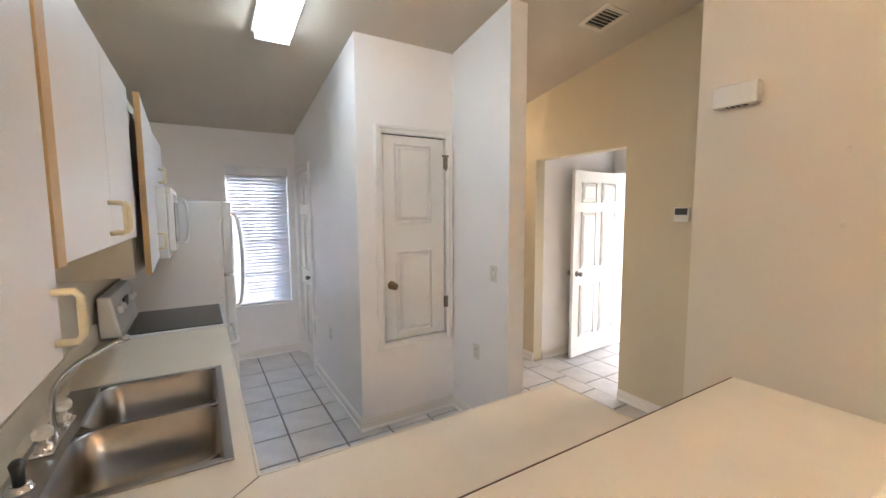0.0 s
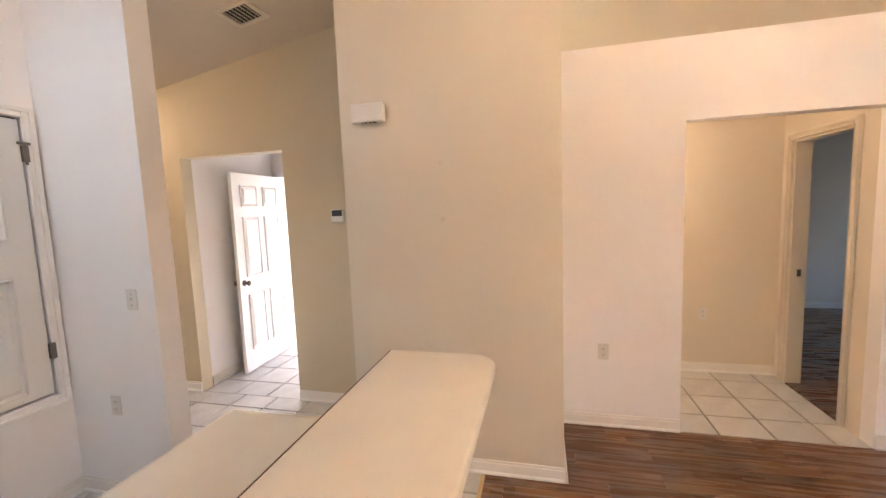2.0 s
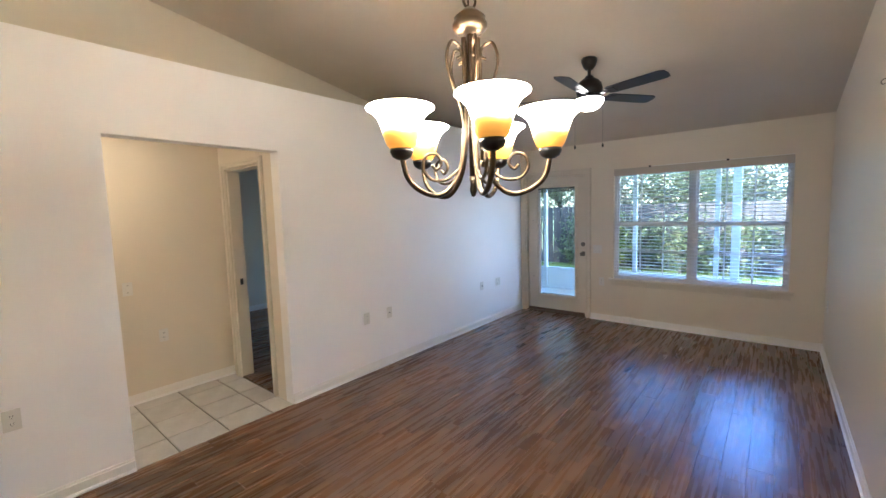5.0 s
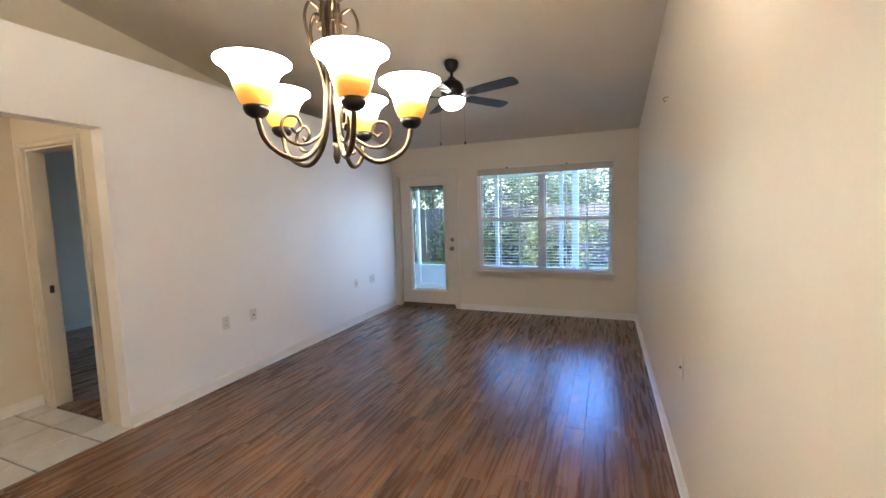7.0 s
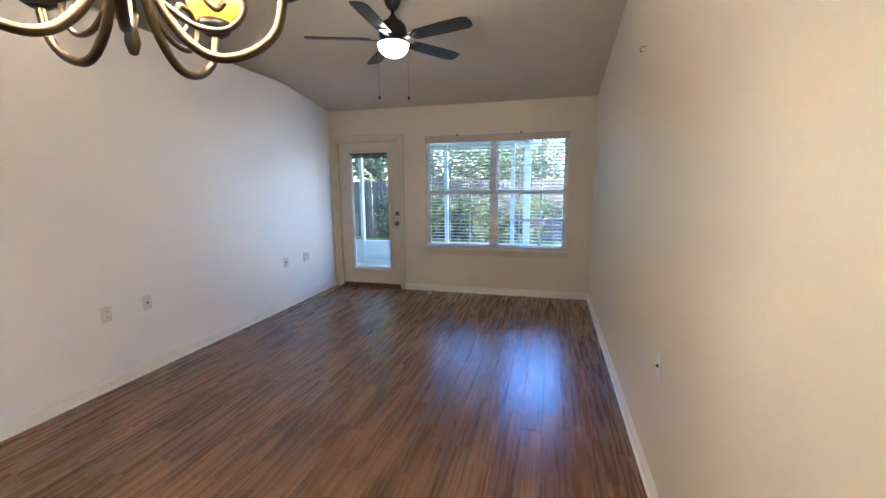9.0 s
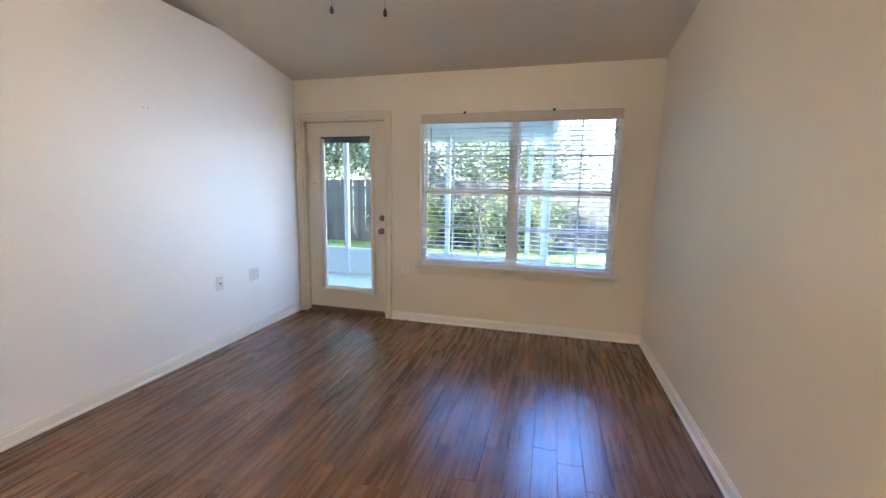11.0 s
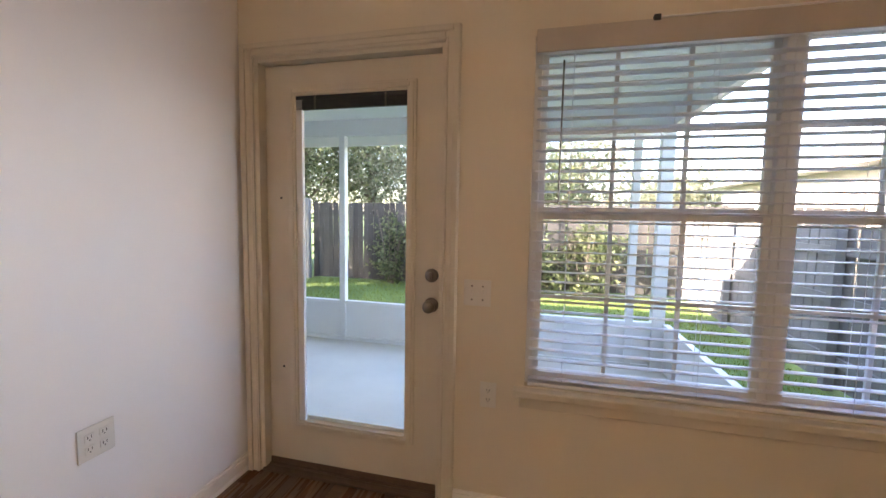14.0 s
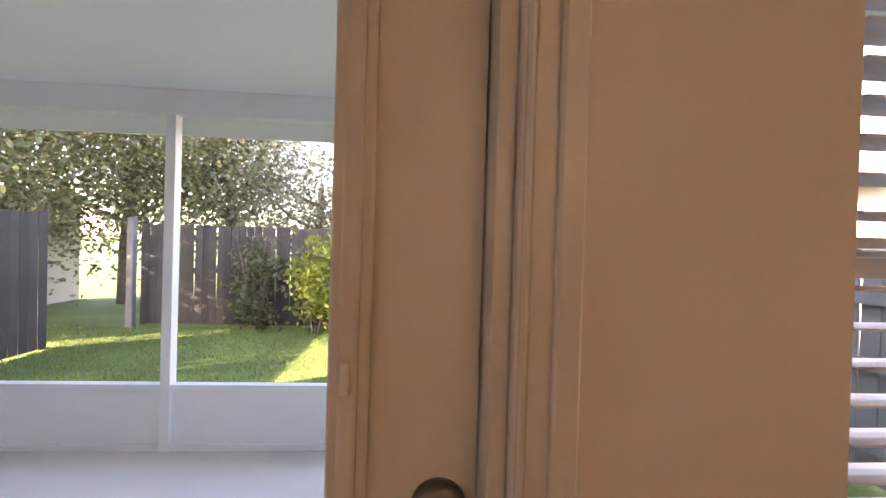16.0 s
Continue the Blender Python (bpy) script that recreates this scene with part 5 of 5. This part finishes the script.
tree("spreading leafy oak behind the fence", 9.5, -16.0, 6.5, 4.3, 2.4, 4200, LEAF, 1)
tree("pale mossy tree behind the fence", 7.4, -17.5, 7.0, 4.2, 2.2, 3000, LEAFPALE, 2)
tree("leafy tree behind the fence", 5.0, -17.0, 4.0, 2.4, 1.7, 1000, LEAFPALE, 3)
tree("small leafy tree behind the fence", 2.6, -16.8, 3.9, 2.4, 1.6, 1300, LEAF, 4)
tree("leafy tree behind the fence", 0.2, -18.5, 4.4, 2.8, 1.8, 2200, LEAFPALE, 5)
tree("distant leafy tree beyond the neighbouring fence", -6.5, -30.0, 3.6, 2.3, 2.6, 1500, LEAFPALE, 6, 0.14)
tree("leafy tree by the gate gap", 11.8, -13.5, 5.5, 3.4, 2.0, 2600, LEAFPALE, 7)
# mostly hidden tree, added on the sun's side to shade the back fence
tree("broad leafy tree added to shade the grey fence", 10.3, -10.8, 6.2, 4.1, 1.8, 3200, LEAF, 8)


def shrub(label, x, y, r, h, count, mat, seed):
    rnd = random.Random(seed)
    s = thing("shrub", label, "shrub", pose(x, y, GROUND), group="shrubs along the fence")
    bm = bmesh.new()
    for k in range(10):
        a = rnd.uniform(0, 6.28)
        tube(bm, spline([(0.05 * math.cos(a), 0.05 * math.sin(a), -0.05), (r * 0.4 * math.cos(a), r * 0.4 * math.sin(a), h * 0.5), (r * 0.7 * math.cos(a), r * 0.7 * math.sin(a), h * 0.9)], 3), 0.012, 5, 0.4)
    part("stems", bm, BARK, s)
    bm = bmesh.new()
    leaves(bm, (0, 0, h * 0.55), (r, r * 0.8, h * 0.45), count, 0.06, rnd)
    for v in bm.verts:
        v.co.z = max(v.co.z, 0.02)
    part("foliage", bm, mat, s)
    return s


shrub("bright yellow-green shrub by the fence", 3.9, -12.8, 0.55, 1.7, 1600, LEAFBRIGHT, 11)
shrub("climbing greenery over the grey fence", 5.1, -13.1, 0.55, 2.0, 900, LEAF, 12)
shrub("green shrub by the fence", 1.9, -12.9, 0.7, 1.6, 1600, LEAF, 13)
shrub("green shrub by the fence", 0.6, -12.9, 0.6, 1.5, 1500, LEAF, 14)
shrub("dark shrub by the fence", 2.9, -13.0, 0.6, 1.8, 1300, LEAF, 15)

house = thing("neighbour_house", "pale stucco neighbouring house with shingled roof", "house", pose(0, 0, 0))
part("wall", boxes(((-12.0, -20.0, GROUND), (-4.6, -9.0, 2.5))), STUCCO, house)
bm = bmesh.new()
v = [bm.verts.new(q) for q in ((-12.5, -20.5, 2.45), (-4.1, -20.5, 2.45), (-4.1, -8.5, 2.45), (-12.5, -8.5, 2.45), (-8.3, -17.0, 4.4), (-8.3, -12.0, 4.4))]
for idx in ((0, 1, 4), (1, 2, 5, 4), (2, 3, 5), (3, 0, 4, 5), (3, 2, 1, 0)):
    bm.faces.new([v[i] for i in idx])
part("roof", bm, SHINGLE, house)
far_wall = structure("neighbour_wall", boxes(((11.0, -16.5, GROUND), (11.2, -10.5, 2.4))), STUCCO, "sunlit pale wall beyond the gate gap", "wall")

# grass blades on the lawn past the porch
rnd = random.Random(21)
verts, faces = [], []
for _ in range(26000):
    x, y = rnd.uniform(-1.3, 9.5), rnd.uniform(-13.3, -8.4)
    h, a, w = rnd.uniform(0.02, 0.055), rnd.uniform(0, 6.28), 0.006
    dx, dy = math.cos(a) * w, math.sin(a) * w
    lx, ly = rnd.gauss(0, 0.012), rnd.gauss(0, 0.012)
    k = len(verts)
    verts += [(x - dx, y - dy, GROUND), (x + dx, y + dy, GROUND), (x + lx, y + ly, GROUND + h)]
    faces.append((k, k + 1, k + 2))
me = bpy.data.meshes.new("grass")
me.from_pydata(verts, [], faces)
me.materials.append(LEAFBRIGHT)
tagged(new("grass", me), "short green lawn grass", "grass", kind="stuff")

# ---- floor pieces, last ----


def piece_mesh(name, dx, dy, h, bevel, mat):
    bm = bmesh.new()
    lo = [bm.verts.new((x, y, -h)) for x, y in ((0, 0), (dx, 0), (dx, dy), (0, dy))]
    mid = [bm.verts.new((x, y, -bevel)) for x, y in ((0, 0), (dx, 0), (dx, dy), (0, dy))]
    b = bevel
    hi = [bm.verts.new((x, y, 0)) for x, y in ((b, b), (dx - b, b), (dx - b, dy - b), (b, dy - b))]
    bm.faces.new(hi)
    for k in range(4):
        j = (k + 1) % 4
        bm.faces.new((lo[k], lo[j], mid[j], mid[k]))
        bm.faces.new((mid[k], mid[j], hi[j], hi[k]))
    me = bpy.data.meshes.new(name)
    bm.normal_update()
    bm.to_mesh(me)
    bm.free()
    me.materials.append(mat)
    return me


def lay(parent, name, spots, h, bevel, mat):
    """Pieces (x0, y0, x1, y1) as objects of their own; alike sizes share a mesh."""
    store = {}
    for x0, y0, x1, y1 in spots:
        key = (round(x1 - x0, 3), round(y1 - y0, 3))
        if key[0] < 0.01 or key[1] < 0.01:
            continue
        if key not in store:
            store[key] = piece_mesh(name, *key, h, bevel, mat)
        ob = new(name, store[key])
        ob.parent = parent
        ob.location = (x0, y0, random.uniform(-0.0006, 0.0))


def planks(x0, x1, y0, y1, width, length, rnd):
    spots = []
    x = x0
    while x < x1 - 0.01:
        xe = min(x + width, x1)
        y = y0 - rnd.uniform(0, length)
        while y < y1 - 0.001:
            a, b = max(y, y0), min(y + length, y1)
            if b - a > 0.02:
                spots.append((x + 0.0006, a + 0.0006, xe - 0.0006, b - 0.0006))
            y += length
        x = xe
    return spots


def tiles(x0, x1, y0, y1, pitch, ox, oy, gap=0.012):
    spots = []
    for i in range(math.floor((x0 - ox) / pitch), math.ceil((x1 - ox) / pitch)):
        for j in range(math.floor((y0 - oy) / pitch), math.ceil((y1 - oy) / pitch)):
            a, b = max(x0, ox + i * pitch + gap / 2), min(x1, ox + (i + 1) * pitch - gap / 2)
            c, d = max(y0, oy + j * pitch + gap / 2), min(y1, oy + (j + 1) * pitch - gap / 2)
            if b - a > 0.02 and d - c > 0.02:
                spots.append((a, c, b, d))
    return spots


rnd = random.Random(5)
lay(floor, "plank", planks(WEST, EAST, SOUTH, 0.868, 0.127, 0.92, rnd), 0.012, 0.0008, PLANK)
lay(bed_floor, "plank", planks(3.115, 6.74, SOUTH + 0.01, -1.535, 0.19, 1.2, rnd), 0.012, 0.0008, PLANK)
lay(tile_floor, "tile", tiles(WEST, EAST - 0.001, 0.876, NORTH, 0.336, 0.437, 3.15), 0.010, 0.0025, TILE)
lay(tile_floor, "tile", tiles(EAST + 0.002, 4.13, -1.515, 0.40, 0.336, 3.264, -0.66), 0.010, 0.0025, TILE)
lay(tile_floor, "tile", tiles(EAST + 0.002, 6.0, 2.52, 3.62, 0.336, 3.264, 2.60), 0.010, 0.0025, TILE)
structure("trim_floor_strip", boxes(((WEST, 0.862, -0.004), (EAST, 0.886, 0.003)), bevel=0.001), OAK, "wooden strip between tile and laminate", "floor strip")
